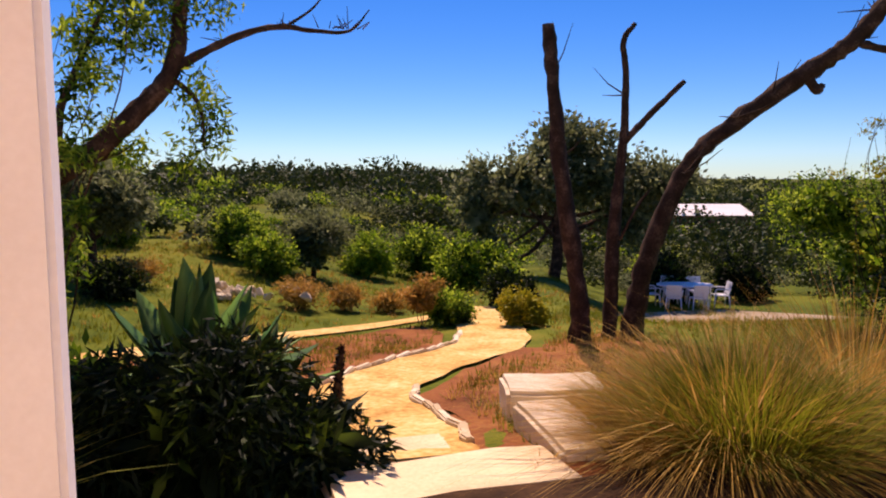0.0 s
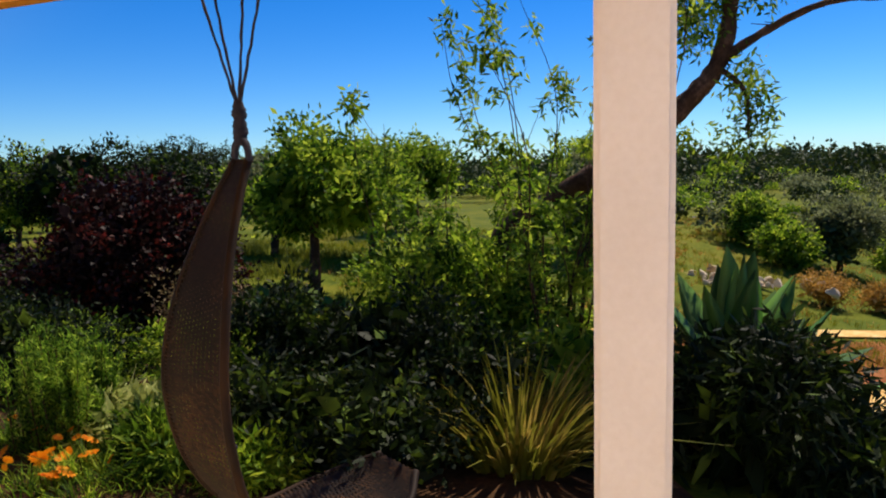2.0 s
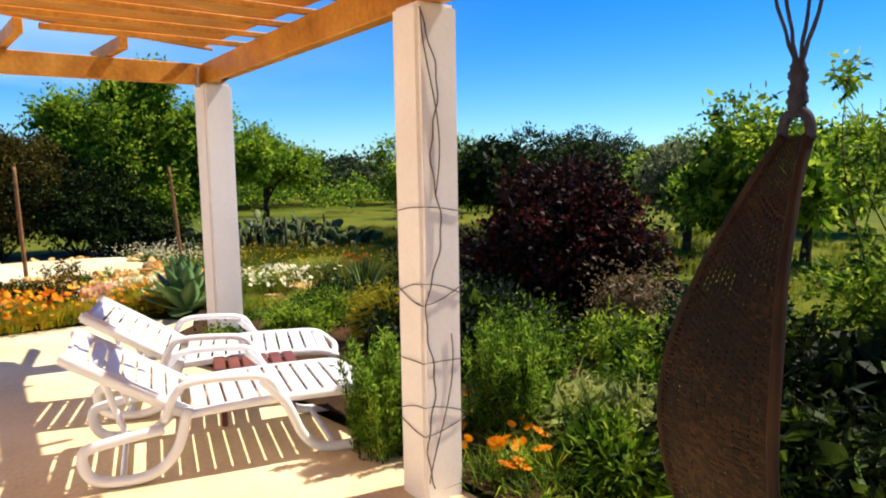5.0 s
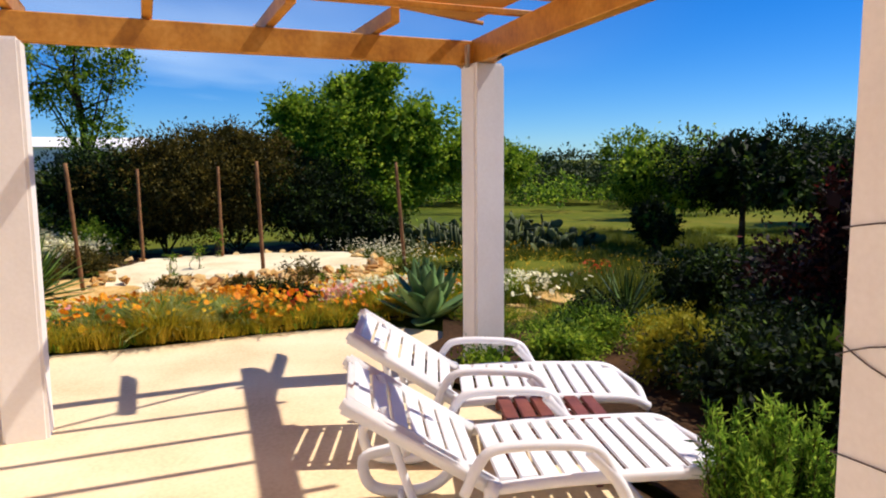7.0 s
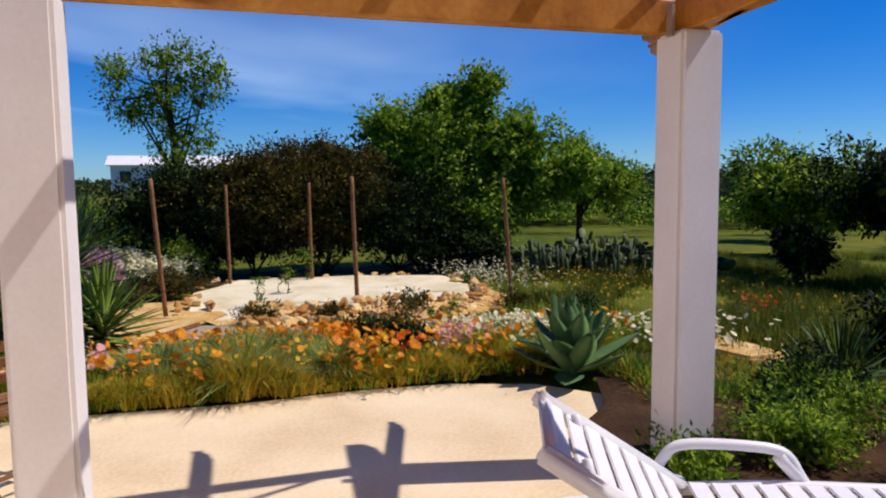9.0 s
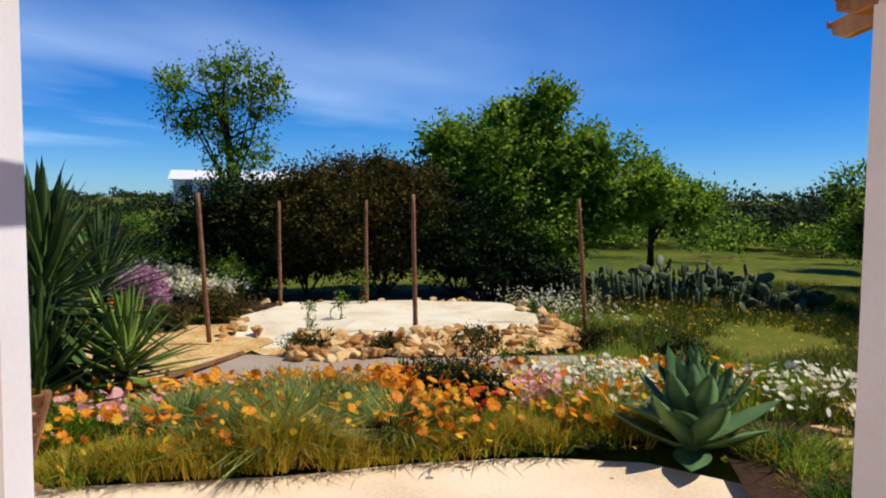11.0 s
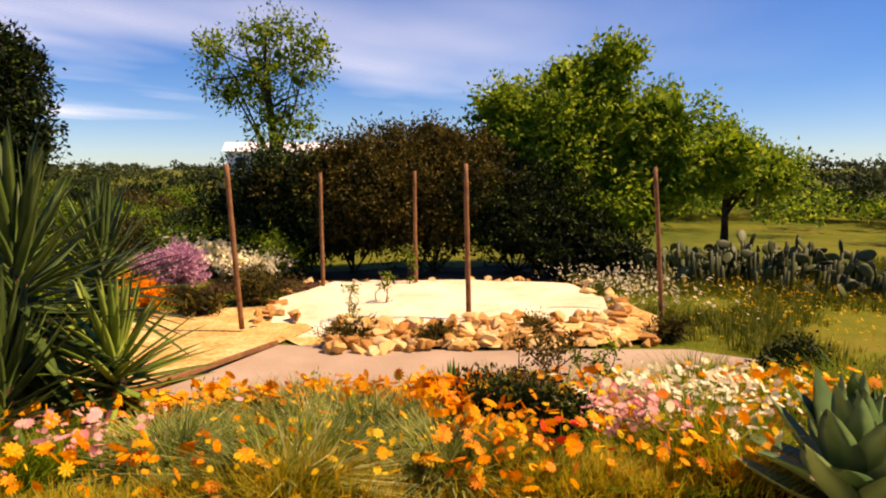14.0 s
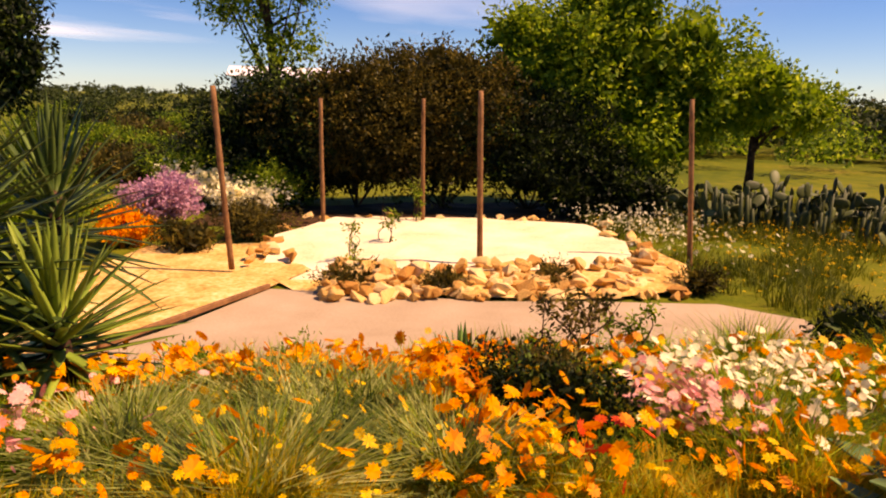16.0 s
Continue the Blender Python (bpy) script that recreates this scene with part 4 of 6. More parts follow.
# echium spike
def flower_spike(at, h):
    z = land(*at)
    e = empty("flower_spike", (*at, z))
    v, f = tubes([path_of([(0, 0, 0, 0.02), (0.02, 0, h * 0.5, 0.03), (0.05, 0.0, h * 0.9, 0.02), (0.06, 0, h, 0.004)])], 7, 0.2)
    raw("stem", v, f, BARK, e, "", True)
    n = 700
    k = rng.random(n)
    a = rng.random(n) * 6.28
    r = 0.035 + 0.015 * rng.random(n)
    c = np.stack([0.05 * k + r * np.cos(a) * (1.1 - k), r * np.sin(a) * (1.1 - k), 0.1 + k * (h - 0.1)], 1)
    quads("florets", leaf_quads(c, 0.04, 0.015, -0.2), L_MAROON, e)
    return tagged(e, "upright dark brown spent flower spike", "flower spike")


flower_spike((-1.343, 5.46), 0.62)

# paths and bare soil of the garden ahead
pl, pr = ribbon([(-0.738, 4.72), (-0.994, 5.438), (-1.517, 6.673), (-1.217, 8.257), (-0.624, 9.723), (-0.673, 11.329), (-1.109, 13.16), (-1.433, 15.184)], 0.5)
sheet("garden_path", "winding ochre gravel garden path", [*pl, *reversed(pr)], SAND, 0.035, 0.3, "structure", "path")
cl, cr = ribbon([(-6.083, 6.559), (-5.02, 7.545), (-3.986, 9.634), (-2.288, 12.733), (-1.271, 14.573)], 0.22)
sheet("cross_path", "narrow pale gravel path crossing the garden", [*cl, *reversed(cr)], SAND, 0.03, 0.3, "structure", "path")
sheet("earth_bed", "bare red-brown earth bed between the paths", [(-1.73, 5.684), (-2.16, 6.814), (-1.76, 8.392), (-1.223, 9.761), (-1.385, 11.173), (-2.02, 12.215), (-3.487, 9.602), (-4.405, 7.756), (-3.794, 6.315)], EARTH, 0.022, 0.25, "structure", "soil", 0.04)
sheet("earth_bed", "dry reddish earth bed with sparse grass", [(-0.239, 5.49), (-0.975, 6.539), (-0.675, 8.123), (-0.075, 9.688), (0.905, 10.929), (1.783, 8.97), (1.446, 6.787), (0.572, 5.64)], EARTH, 0.02, 0.25, "structure", "soil", 0.04)
sheet("earth_bed", "bare red-brown earth round the stone steps", [(-1.206, 4.449), (-1.025, 5.74), (0.004, 6.176), (1.077, 5.708), (1.376, 4.086), (0.25, 3.706)], EARTH, 0.012, 0.25, "structure", "soil", 0.03)
sheet("gravel_clearing", "pale gravel clearing round the white table", [(1.524, 14.397), (1.344, 17.915), (2.213, 22.169), (5.507, 23.565), (8.351, 20.982), (8.236, 15.979), (4.93, 14.383)], PATH_GREY, 0.03, 0.4, "structure", "paving")


KERB = per_piece("kerb_stone", [(0.2, (0.5, 0.36, 0.2)), (0.8, (0.8, 0.68, 0.48))], 12, 0.5, 0.9, 0.01)
KERB_MESHES = []
for i in range(5):
    bm = box(1, 0.3, 0.34, (0, 0, 0), 0.06)
    for v in bm.verts:
        v.co += noise.noise_vector(v.co * 2 + Vector((i * 5.0, 0, 0))) * 0.09
    me = bpy.data.meshes.new("kerb_stone")
    bm.to_mesh(me)
    bm.free()
    me.materials.append(KERB)
    KERB_MESHES.append(me)


def kerb_line(label, pts):
    e = empty("kerb", (pts[0][0], pts[0][1], land(*pts[0])))
    for k, (a, b) in enumerate(zip(pts[:-1], pts[1:])):
        d = Vector((b[0] - a[0], b[1] - a[1]))
        x, y = (a[0] + b[0]) / 2, (a[1] + b[1]) / 2
        ob = new("kerb_stone", KERB_MESHES[k % 5])
        ob.parent = e
        ln = d.length * 0.95
        ob.matrix_world = pose(x, y, land(x, y) + 0.035, rng.normal() * 3, rng.normal() * 3, math.degrees(math.atan2(d.y, d.x)) + rng.normal() * 4) @ Matrix.Diagonal((ln, 0.22, 0.22, 1))
    return tagged(e, label, "kerb", "", "structure")


kerb_line("low pale limestone kerb along the gravel path", [tuple(p) for p in pl[3:30]])
kerb_line("low white limestone kerb stones along the gravel path", [tuple(p) for p in pr[2:14]])


def block(name, label, size, at, rz, mat=None, seed=0, category="stone"):
    bm = box(*size, (0, 0, size[2] / 2), 0.03)
    bmesh.ops.subdivide_edges(bm, edges=bm.edges[:], cuts=3, use_grid_fill=True)
    for v in bm.verts:
        n3 = noise.noise_vector(v.co * 3.2 + Vector((seed, 0, 0)))
        v.co += n3 * 0.022 * min(1.0, size[0] * 2)
    ob = part(name, bm, mat or LIME, None, "", False)
    ob.matrix_world = pose(*at, 0, 0, rz)
    return tagged(ob, label, category)


block("stone_step", "broad pale stone step at the terrace edge", (1.35, 1.3, 0.2), (-0.18, 4.034, -0.26), 28, PATIO, 1, "step")
block("stone_step", "pale stone step leading to the gravel path", (0.75, 0.7, 0.16), (-0.735, 4.77, -0.31), 25, PATIO, 2, "step")
block("stone_block", "rough limestone block with red-brown sides", (0.75, 0.5, 0.42), (0.175, 6.015, -0.43), 10, LIME, 3, "stone")
block("stone_block", "long rough limestone edging block", (0.4, 0.95, 0.32), (0.244, 5.209, -0.35), 20, LIME, 4, "stone")

# white garden table and chairs in the clearing
def garden_table():
    e = empty("garden_table")
    bm = bmesh.new()
    bmesh.ops.create_cone(bm, cap_ends=True, segments=28, radius1=0.6, radius2=0.6, depth=0.04, matrix=Matrix.Translation((0, 0, 0.73)) @ Matrix.Diagonal((1.5, 0.9, 1, 1)))
    bmesh.ops.bevel(bm, geom=[x for x in bm.edges if x.is_manifold and len(x.link_faces) == 2 and x.calc_face_angle() > 1], offset=0.01, segments=2, affect="EDGES")
    part("tabletop", bm, PLASTIC, e)
    for x in (-0.6, 0.6):
        for y in (-0.3, 0.3):
            v, f = tubes([[((x, y, 0), 0.028), ((x * 0.9, y * 0.9, 0.72), 0.034)]], 8)
            raw("leg", v, f, PLASTIC, e, "", True)
    return tagged(e, "oval white plastic garden table on pale gravel", "table")


def garden_chair():
    e = empty("garden_chair")
    part("seat", box(0.44, 0.44, 0.03, (0, 0, 0.43), 0.012), PLASTIC, e)
    bm = box(0.03, 0.46, 0.42, (-0.25, 0, 0.66), 0.012, Euler((0, radians(-12), 0)).to_matrix().to_4x4())
    part("backrest", bm, PLASTIC, e)
    for s in (-1, 1):
        v, f = rounded_bar([(-0.26, s * 0.25, 0.64), (0.0, s * 0.27, 0.65), (0.2, s * 0.26, 0.63), (0.22, s * 0.24, 0.45)], 0.02)
        raw("armrest", v, f, PLASTIC, e, "", True)
        for x in (-0.22, 0.21):
            v, f = tubes([[((x * 1.15, s * 0.24, 0), 0.02), ((x, s * 0.21, 0.43), 0.024)]], 7)
            raw("leg", v, f, PLASTIC, e, "", True)
    return tagged(e, "white plastic garden armchair drawn up to a table", "chair", "chairs round the garden table")


TX, TY = 4.56, 24.16
tb = garden_table()
tb.matrix_basis = pose(TX, TY, land(TX, TY) + 0.03, 0, 0, 8)
gc = garden_chair()
gc.matrix_basis = pose(TX - 1.05, TY - 0.1, land(TX, TY) + 0.03, 0, 0, 10)
for dx, dy, rz in ((-0.45, -0.75, 80), (0.3, -0.72, 95), (1.1, 0.0, 185), (-0.35, 0.8, -85), (0.45, 0.8, -95)):
    copy_thing(gc, pose(TX + dx, TY + dy, land(TX, TY) + 0.03, 0, 0, rz))

# trees of the garden ahead
bush("carob_tree", "large grey-green carob tree with an open rounded crown", (0.43, 25.688), [((-0.9, 0, 3.4), (1.7, 1.8, 1.4)), ((1.5, 0, 3.6), (1.7, 1.8, 1.4)), ((-2.5, 0, 2.5), (1.0, 1.2, 1.3)), ((0.2, 0, 4.7), (1.5, 1.4, 0.8)), ((3.4, 0.3, 3.1), (1.1, 1.3, 0.9)), ((-2.2, 0.2, 0.9), (0.7, 0.9, 1.0)), ((4.3, 0.2, 3.4), (0.7, 0.7, 0.6)), ((2.6, 0.2, 1.9), (1.0, 1.0, 0.9))], L_OLIVE, 620, 22, (0.2, 0.1), 0.2, 0.1, 14, 0.05, "tree", [(0, 0, -0.1, 0.24), (0.1, 0, 1.0, 0.2), (0.0, 0, 2.8, 0.12)], dense=2.2)
bush("olive_tree", "grey-green round olive tree in the meadow", (-5.462, 17.241), [((0, 0, 0.95), (0.75, 0.75, 0.75))], L_OLIVE, 220, 22, (0.11, 0.04), 0.1, 0, 5, 0.02, "tree", [(0, 0, -0.05, 0.08), (0.02, 0, 0.4, 0.06), (0, 0, 0.8, 0.04)])
bush("shrub", "large bright green shrub with wispy shoots", (4.697, 10.691), [((0, 0, 1.1), (1.2, 1.2, 1.1)), ((0.9, -0.6, 0.9), (1.1, 1.1, 1.0)), ((-0.8, 0.5, 1.6), (0.7, 0.7, 0.5)), ((0.5, 0, 1.9), (0.9, 0.9, 0.5))], L_MID, 900, 24, (0.06, 0.028), 0.12, 0.1)
bush("shrub", "bright green shrub in front of larger shrubs", (3.929, 8.034), [((0.3, 0, 0.7), (0.8, 0.8, 0.8)), ((0.8, 0.3, 1.5), (0.7, 0.7, 0.7))], L_SHADE_DARK, 450, 24, (0.055, 0.028), 0.1, 0.1)
shoots("shrub", "wispy yellow-green shoots above a shrub", (4.341, 9.811), 26, 2.7, 0.9, L_YELLOW, (0.06, 0.02), 70)
for x, y, s, m, nm in ((4.242, 25.749, 1.0, L_SHADE_DARK, "dark"), (6.681, 26.297, 1.05, L_SHADE_DARK, "dark"), (-0.615, 15.434, 0.5, L_SHADE_DARK, "low dark"), (-1.512, 12.334, 0.36, L_MID, "fresh green"), (-0.23, 12.003, 0.36, L_YELLOW, "yellow-green"), (-6.098, 15.879, 0.62, L_MID, "green"), (-7.333, 16.958, 0.7, L_MID, "green"), (-6.705, 11.007, 0.4, L_SHADE_DARK, "dark green"), (-3.407, 22.022, 0.95, L_MID, "green"), (-1.792, 20.618, 1.0, L_MID, "green"), (-9.723, 15.606, 0.6, L_MID, "green"), (-4.849, 19.808, 0.7, L_BRIGHT, "light green"), (-8.832, 12.243, 0.5, L_MID, "green")):
    bush("shrub", nm + " rounded shrub in the meadow", (x, y), [((0, 0, s * 0.75), (s, s, s * 0.85)), ((s * 0.6, 0.1, s * 0.5), (s * 0.6, s * 0.6, s * 0.5))], m, int(120 + 90 * s), 20, (0.1 * s + 0.03, 0.05 * s + 0.012), 0.1 * s + 0.03)
bush("shrub", "ochre and yellow flowering shrub at a path's bend", (-1.877, 12.106), [((0, 0, 0.5), (0.35, 0.35, 0.3))], L_STRAW, 80, 20, (0.05, 0.03), 0.05, 0.1, 4, 0.012)
for x, y, r in ((-4.365, 13.165, 0.5), (-3.629, 13.719, 0.45), (-7.023, 12.33, 0.45), (-2.905, 14.075, 0.4)):
    bush("shrub", "low rusty brown heather-like shrub", (x, y), [((0, 0, r * 0.55), (r, r, r * 0.5))], L_STRAW, 90, 18, (0.06, 0.02), 0.07)

# ---- beds by the second and third pillars ----
def upright(name, label, at, n, height, radius, mat, per=70, needle=(0.035, 0.006)):
    """Rosemary-like upright twigs set with needles."""
    z = land(*at)
    e = empty(name, (*at, z))
    paths, pts = [], []
    for _ in range(n):
        a, r = rng.random() * 6.28, radius * math.sqrt(rng.random())
        b = np.array([math.cos(a) * r, math.sin(a) * r, -0.02])
        h = height * (0.5 + 0.5 * rng.random()) * (1 - 0.3 * r / radius)
        t = b + np.array([math.cos(a) * 0.15 * r, math.sin(a) * 0.15 * r, h]) + np.append(rng.normal(size=2) * 0.04, 0)
        paths.append([(b, 0.005), ((b + t) / 2, 0.004), (t, 0.002)])
        k = rng.random((per, 1)) ** 0.8
        pts.append(b + (t - b) * k + rng.normal(size=(per, 3)) * 0.013)
    v, f = tubes(paths, 4)
    raw("branchwork", v, f, BARK, e)["kind"] = "stuff"
    quads("foliage", leaf_quads(np.concatenate(pts), needle[0], needle[1], -1.3), mat, e)
    return tagged(e, label, "shrub")


L_ROSEMARY = leafy("rosemary_needle", [(0.2, (0.012, 0.04, 0.004)), (0.5, (0.09, 0.21, 0.016)), (0.85, (0.34, 0.5, 0.06))], 0.6)
upright("rosemary", "upright green rosemary bush beside the terrace", (-4.542, 1.603), 70, 0.92, 0.26, L_ROSEMARY, 300, (0.04, 0.009))
upright("rosemary", "upright rosemary bush in front of a lounger", (-4.518, 0.87), 56, 0.8, 0.2, L_ROSEMARY, 280, (0.04, 0.009))
bush("shrub", "maroon-leaved dense tall shrub", (-7.32, 2.83), [((0.1, 0.1, 0.35), (0.8, 0.8, 0.4)), ((0, 0, 0.95), (0.75, 0.75, 0.75)), ((0.2, 0.6, 0.75), (0.6, 0.6, 0.6)), ((-0.1, -0.4, 0.6), (0.6, 0.5, 0.5)), ((0, 0.1, 1.35), (0.5, 0.5, 0.35))], L_MAROON, 620, 26, (0.06, 0.035), 0.09, 0, 8)
L_PINKISH = leafy("dry_pinkish_leaf", [(0, (0.05, 0.06, 0.015)), (0.5, (0.16, 0.12, 0.05)), (1, (0.5, 0.36, 0.26))], 0.25)
bush("shrub", "thin pinkish-brown twiggy shrub", (-6.101, 3.104), [((0, 0, 0.5), (0.35, 0.35, 0.45))], L_PINKISH, 70, 22, (0.035, 0.018), 0.08, 0.1, 9, 0.008)
bush("shrub", "low silvery green leafy shrub in the border", (-4.367, 1.993), [((0, 0, 0.15), (0.45, 0.4, 0.2)), ((0.3, 0.35, 0.15), (0.4, 0.35, 0.2))], L_GREY, 210, 26, (0.08, 0.016), 0.05)
bush("shrub", "fresh green leafy shrub in the border", (-4.625, 2.66), [((0, 0, 0.2), (0.5, 0.5, 0.3)), ((-0.6, 0.1, 0.25), (0.5, 0.4, 0.3))], L_MID, 230, 26, (0.06, 0.02), 0.06)
bush("shrub", "mixed green ground-covering shrub", (-5.861, 2.137), [((0, 0, 0.2), (0.6, 0.4, 0.3)), ((-0.8, -0.2, 0.2), (0.6, 0.45, 0.28))], L_MID, 260, 24, (0.055, 0.02), 0.07)
bush("shrub", "yellow-flowered bushy shrub in the border", (-6.85, 1.05), [((0, 0, 0.25), (0.3, 0.3, 0.24)), ((0.1, 0.1, 0.42), (0.18, 0.18, 0.16))], L_YELLOW, 150, 26, (0.035, 0.014), 0.05)
bush("shrub", "shrub mass in the border, leaf colour darkened for shade", (-6.678, 1.888), [((0, 0, 0.3), (0.6, 0.4, 0.35)), ((0.8, 0.2, 0.3), (0.5, 0.4, 0.35))], L_SHADE_DARK, 260, 24, (0.05, 0.022), 0.07)
bush("shrub", "low green shrub at the foot of a pillar", (-7.25, 0.35), [((0, 0, 0.14), (0.35, 0.35, 0.18)), ((-0.5, 0.3, 0.16), (0.4, 0.35, 0.2)), ((0.3, -0.55, 0.08), (0.3, 0.25, 0.14))], L_MID, 250, 24, (0.04, 0.016), 0.05)
bush("shrub", "low dark green shrub in the pillar bed", (-8.3, 0.75), [((0, 0, 0.15), (0.5, 0.4, 0.2))], L_SHADE_DARK, 150, 24, (0.045, 0.018), 0.06)
YS = [leaf_mesh("narrow_leaf", 0.5, 0.03, 0.006, c, YUCCA, 4, 1.6, 0.8) for c in (0.0, -0.12, 0.1)]
rosette("yucca", "small spiky grey-green yucca in the border", (-8.9, 1.2), YS, 60, 0, 85, 0.1, 1.15, 0, 0.05, "yucca", 14)
rosette("yucca", "small spiky yucca among low shrubs", (-7.4, 2.0), YS, 36, 10, 85, 0.1, 0.9, 0, 0.05, "yucca", 14)
bush("shrub", "low green leafy plant among orange flowers", (-3.821, 1.908), [((0, 0, 0.1), (0.35, 0.25, 0.14))], L_MID, 100, 24, (0.07, 0.016), 0.05)
bush("shrub", "low bright green leafy plant by the hanging chair", (-3.356, 2.129), [((0, 0, 0.1), (0.28, 0.25, 0.15))], L_BRIGHT, 70, 24, (0.07, 0.016), 0.05)
flowers("orange_flowers", "bright orange flowers at the foot of a pillar", [(*(np.array([-4.051, 1.442]) + rng.normal(size=2) * np.array([0.24, 0.12])), 0.06 + 0.1 * rng.random()) for _ in range(24)], 0.1, F_ORANGE, 13)
flowers("red_flowers", "small drift of red flowers in the meadow", [(-11.8 + rng.normal() * 0.2, 1.3 + rng.normal() * 0.12, 0.02 + 0.15 * rng.random()) for _ in range(40)], 0.06, F_RED, 6)

# field trees beyond the second pillar
# the trees at x -17.1 (y 5.2) and -18.6 carry backlit shade as leaf colour
for x, y, h, w, m, lab in ((-8.435, 5.806, 2.35, 0.95, L_MID, "small green almond tree in the field"), (-10.287, 8.227, 1.9, 0.8, L_MID, "small green tree in the field"), (-17.1, 5.2, 3.0, 1.5, L_SHADE_DARK, "bushy field tree in shade-dark leaf"), (-18.6, 7.6, 2.8, 1.4, L_SHADE_DARK, "field tree in shade-dark leaf"), (-16.886, 10.045, 2.6, 1.4, L_MID, "green field tree"), (-19.3, 4, 2.9, 1.5, L_MID, "green field tree"), (-13.935, 12.364, 2.5, 1.2, L_MID, "green field tree"), (-27.5, 12, 3.6, 2.1, L_SHADE_DARK, "broad dark field tree"), (-24, 10.4, 3.1, 1.6, L_SHADE_DARK, "dark bushy field tree"), (-31, 7, 3.2, 2.0, L_SHADE_DARK, "broad dark field tree"), (-24.5, 5.6, 2.3, 1.5, L_MID, "low bushy field tree"), (-17.1, 3.4, 1.25, 0.35, L_SHADE_DARK, "thin young field tree"), (-7.834, 12.18, 2.2, 0.9, L_OLIVE, "grey-green field tree"), (-12.053, 7.236, 2.0, 0.9, L_OLIVE, "grey-green field tree"), (-11.625, 17.228, 2.6, 1.3, L_MID, "green field tree")):
    bush("field_tree", lab + " beyond the terrace", (x, y), [((0, 0, h * 0.68), (w, w, h * 0.3)), ((w * 0.5, w * 0.3, h * 0.55), (w * 0.6, w * 0.6, h * 0.24)), ((-w * 0.5, 0, h * 0.5), (w * 0.6, w * 0.6, h * 0.22))], m, int(170 + 120 * w), 20, (0.11, 0.05), 0.12, 0.1, 6, 0.02, "tree", [(0, 0, -0.05, 0.09), (0.05, 0, h * 0.25, 0.07), (0, 0.03, h * 0.5, 0.045)], "field trees")


# ---- the bed and gravel terrace at the end of the walk ----
YB = [leaf_mesh("sword_leaf", 0.86, 0.072, 0.008, c, YUCCA, 5, 1.8, 0.85) for c in (0.02, -0.14, 0.1)]
YL = [leaf_mesh("young_sword_leaf", 0.7, 0.066, 0.008, c, YUCCA_LIGHT, 5, 1.8, 0.85) for c in (0.02, -0.1, 0.08)]
rosette("yucca", "tall dark green yucca with stiff sword leaves", (-8.75, -5.5), YB, 190, -42, 84, 0.4, 1.0, 0.95, 0.1, "yucca", 14, 0.45)
# extra rosette added as the dark lower leaf skirt of the tall yucca
rosette("yucca", "low added yucca rosette standing in for the tall one's dark leaf skirt", (-8.35, -5.2), YB, 110, -20, 84, 0.25, 0.9, 0.25, 0.09, "yucca", 14, 0.2)
rosette("yucca", "smaller light green yucca beside a tall one", (-8.95, -4.95), YL, 80, -20, 85, 0.2, 0.95, 0.4, 0.08, "yucca", 14, 0.15)
rosette("yucca", "tall yucca head behind another", (-9.9, -5.95), YB, 90, -25, 84, 0.3, 0.9, 1.0, 0.08, "yucca", 14, 0.2)
AG2 = [leaf_mesh("broad_agave_leaf", 0.5, 0.2, 0.03, c, AGAVE, 7, 1.7, 0.55) for c in (0.14, -0.08, 0.28)]
rosette("agave", "large blue-green agave at the terrace edge", (-8.95, -0.78), AG2, 38, 14, 86, 0.2, 1.08)
rosette("agave", "small spiky green agave by the path", (-10.1, -3.05), [leaf_mesh("thin_agave_leaf", 0.42, 0.045, 0.01, 0.05, AGAVE_DARK, 4, 1.5, 0.7)], 44, 8, 85, 0.06, 1.0)
rosette("agave", "small dark spiky aloe among pale flowers", (-9.9, -1.3), [leaf_mesh("aloe_leaf", 0.24, 0.03, 0.01, 0.1, AGAVE_DARK, 4, 1.5, 0.7)], 36, 5, 80, 0.05, 1.0, category="aloe")


def flat(*uv):
    return [W(u, v)[:2] for u, v in uv]


sheet("concrete_path", "worn pinkish-grey concrete garden path", flat((8.93, 3.79), (8.1, 3.3), (8.25, 1.6), (8.1, 0.0), (8.0, -1.3), (8.6, -2.1), (9.6, -2.4), (10.2, -1.85), (10.35, -0.6), (10.4, 0.5), (10.7, 1.6), (11.0, 2.77)), PATH_GREY, 0.025, 0.3, "structure", "path")
sheet("sand_patch", "yellow sandy ground beside the concrete path", flat((8.15, 3.4), (8.93, 3.81), (11.02, 2.79), (11.9, 2.4), (13.7, 3.1), (13.5, 4.7), (11.6, 5.0), (9.4, 5.0), (7.8, 4.6)), SAND, 0.035, 0.3, "structure", "ground")
a, b = Vector((-12.52, -5.98, 0)), Vector((-10.2, -5.98, 0))
for p in (a, b):
    p.z = land(p.x, p.y) + 0.03
tagged(beam("kerb_board", "thin brown timber edging board beside the path", a, b, 0.045, 0.05, False, POST_WOOD, ""), category="edging")
gravel = sheet("gravel_bed", "pale sunlit gravel bed inside a rock border", flat((11.45, 3.0), (11.25, 1.6), (11.2, 0.5), (11.3, -0.8), (11.9, -1.6), (13.0, -1.9), (14.6, -1.85), (15.4, 0.2), (15.35, 2.2), (13.6, 3.0)), PALE_GRAVEL, 0.17, 0.3, "structure", "ground", 0.035)
for v in gravel.data.vertices:
    gu, gv = (v.co.x - P2X) * UX + (v.co.y - P2Y) * UY, (v.co.x - P2X) * VX + (v.co.y - P2Y) * VY
    v.co.z -= 0.155 * smooth(1.2, 2.3, gv) * (1 - smooth(11.8, 13.8, gu))
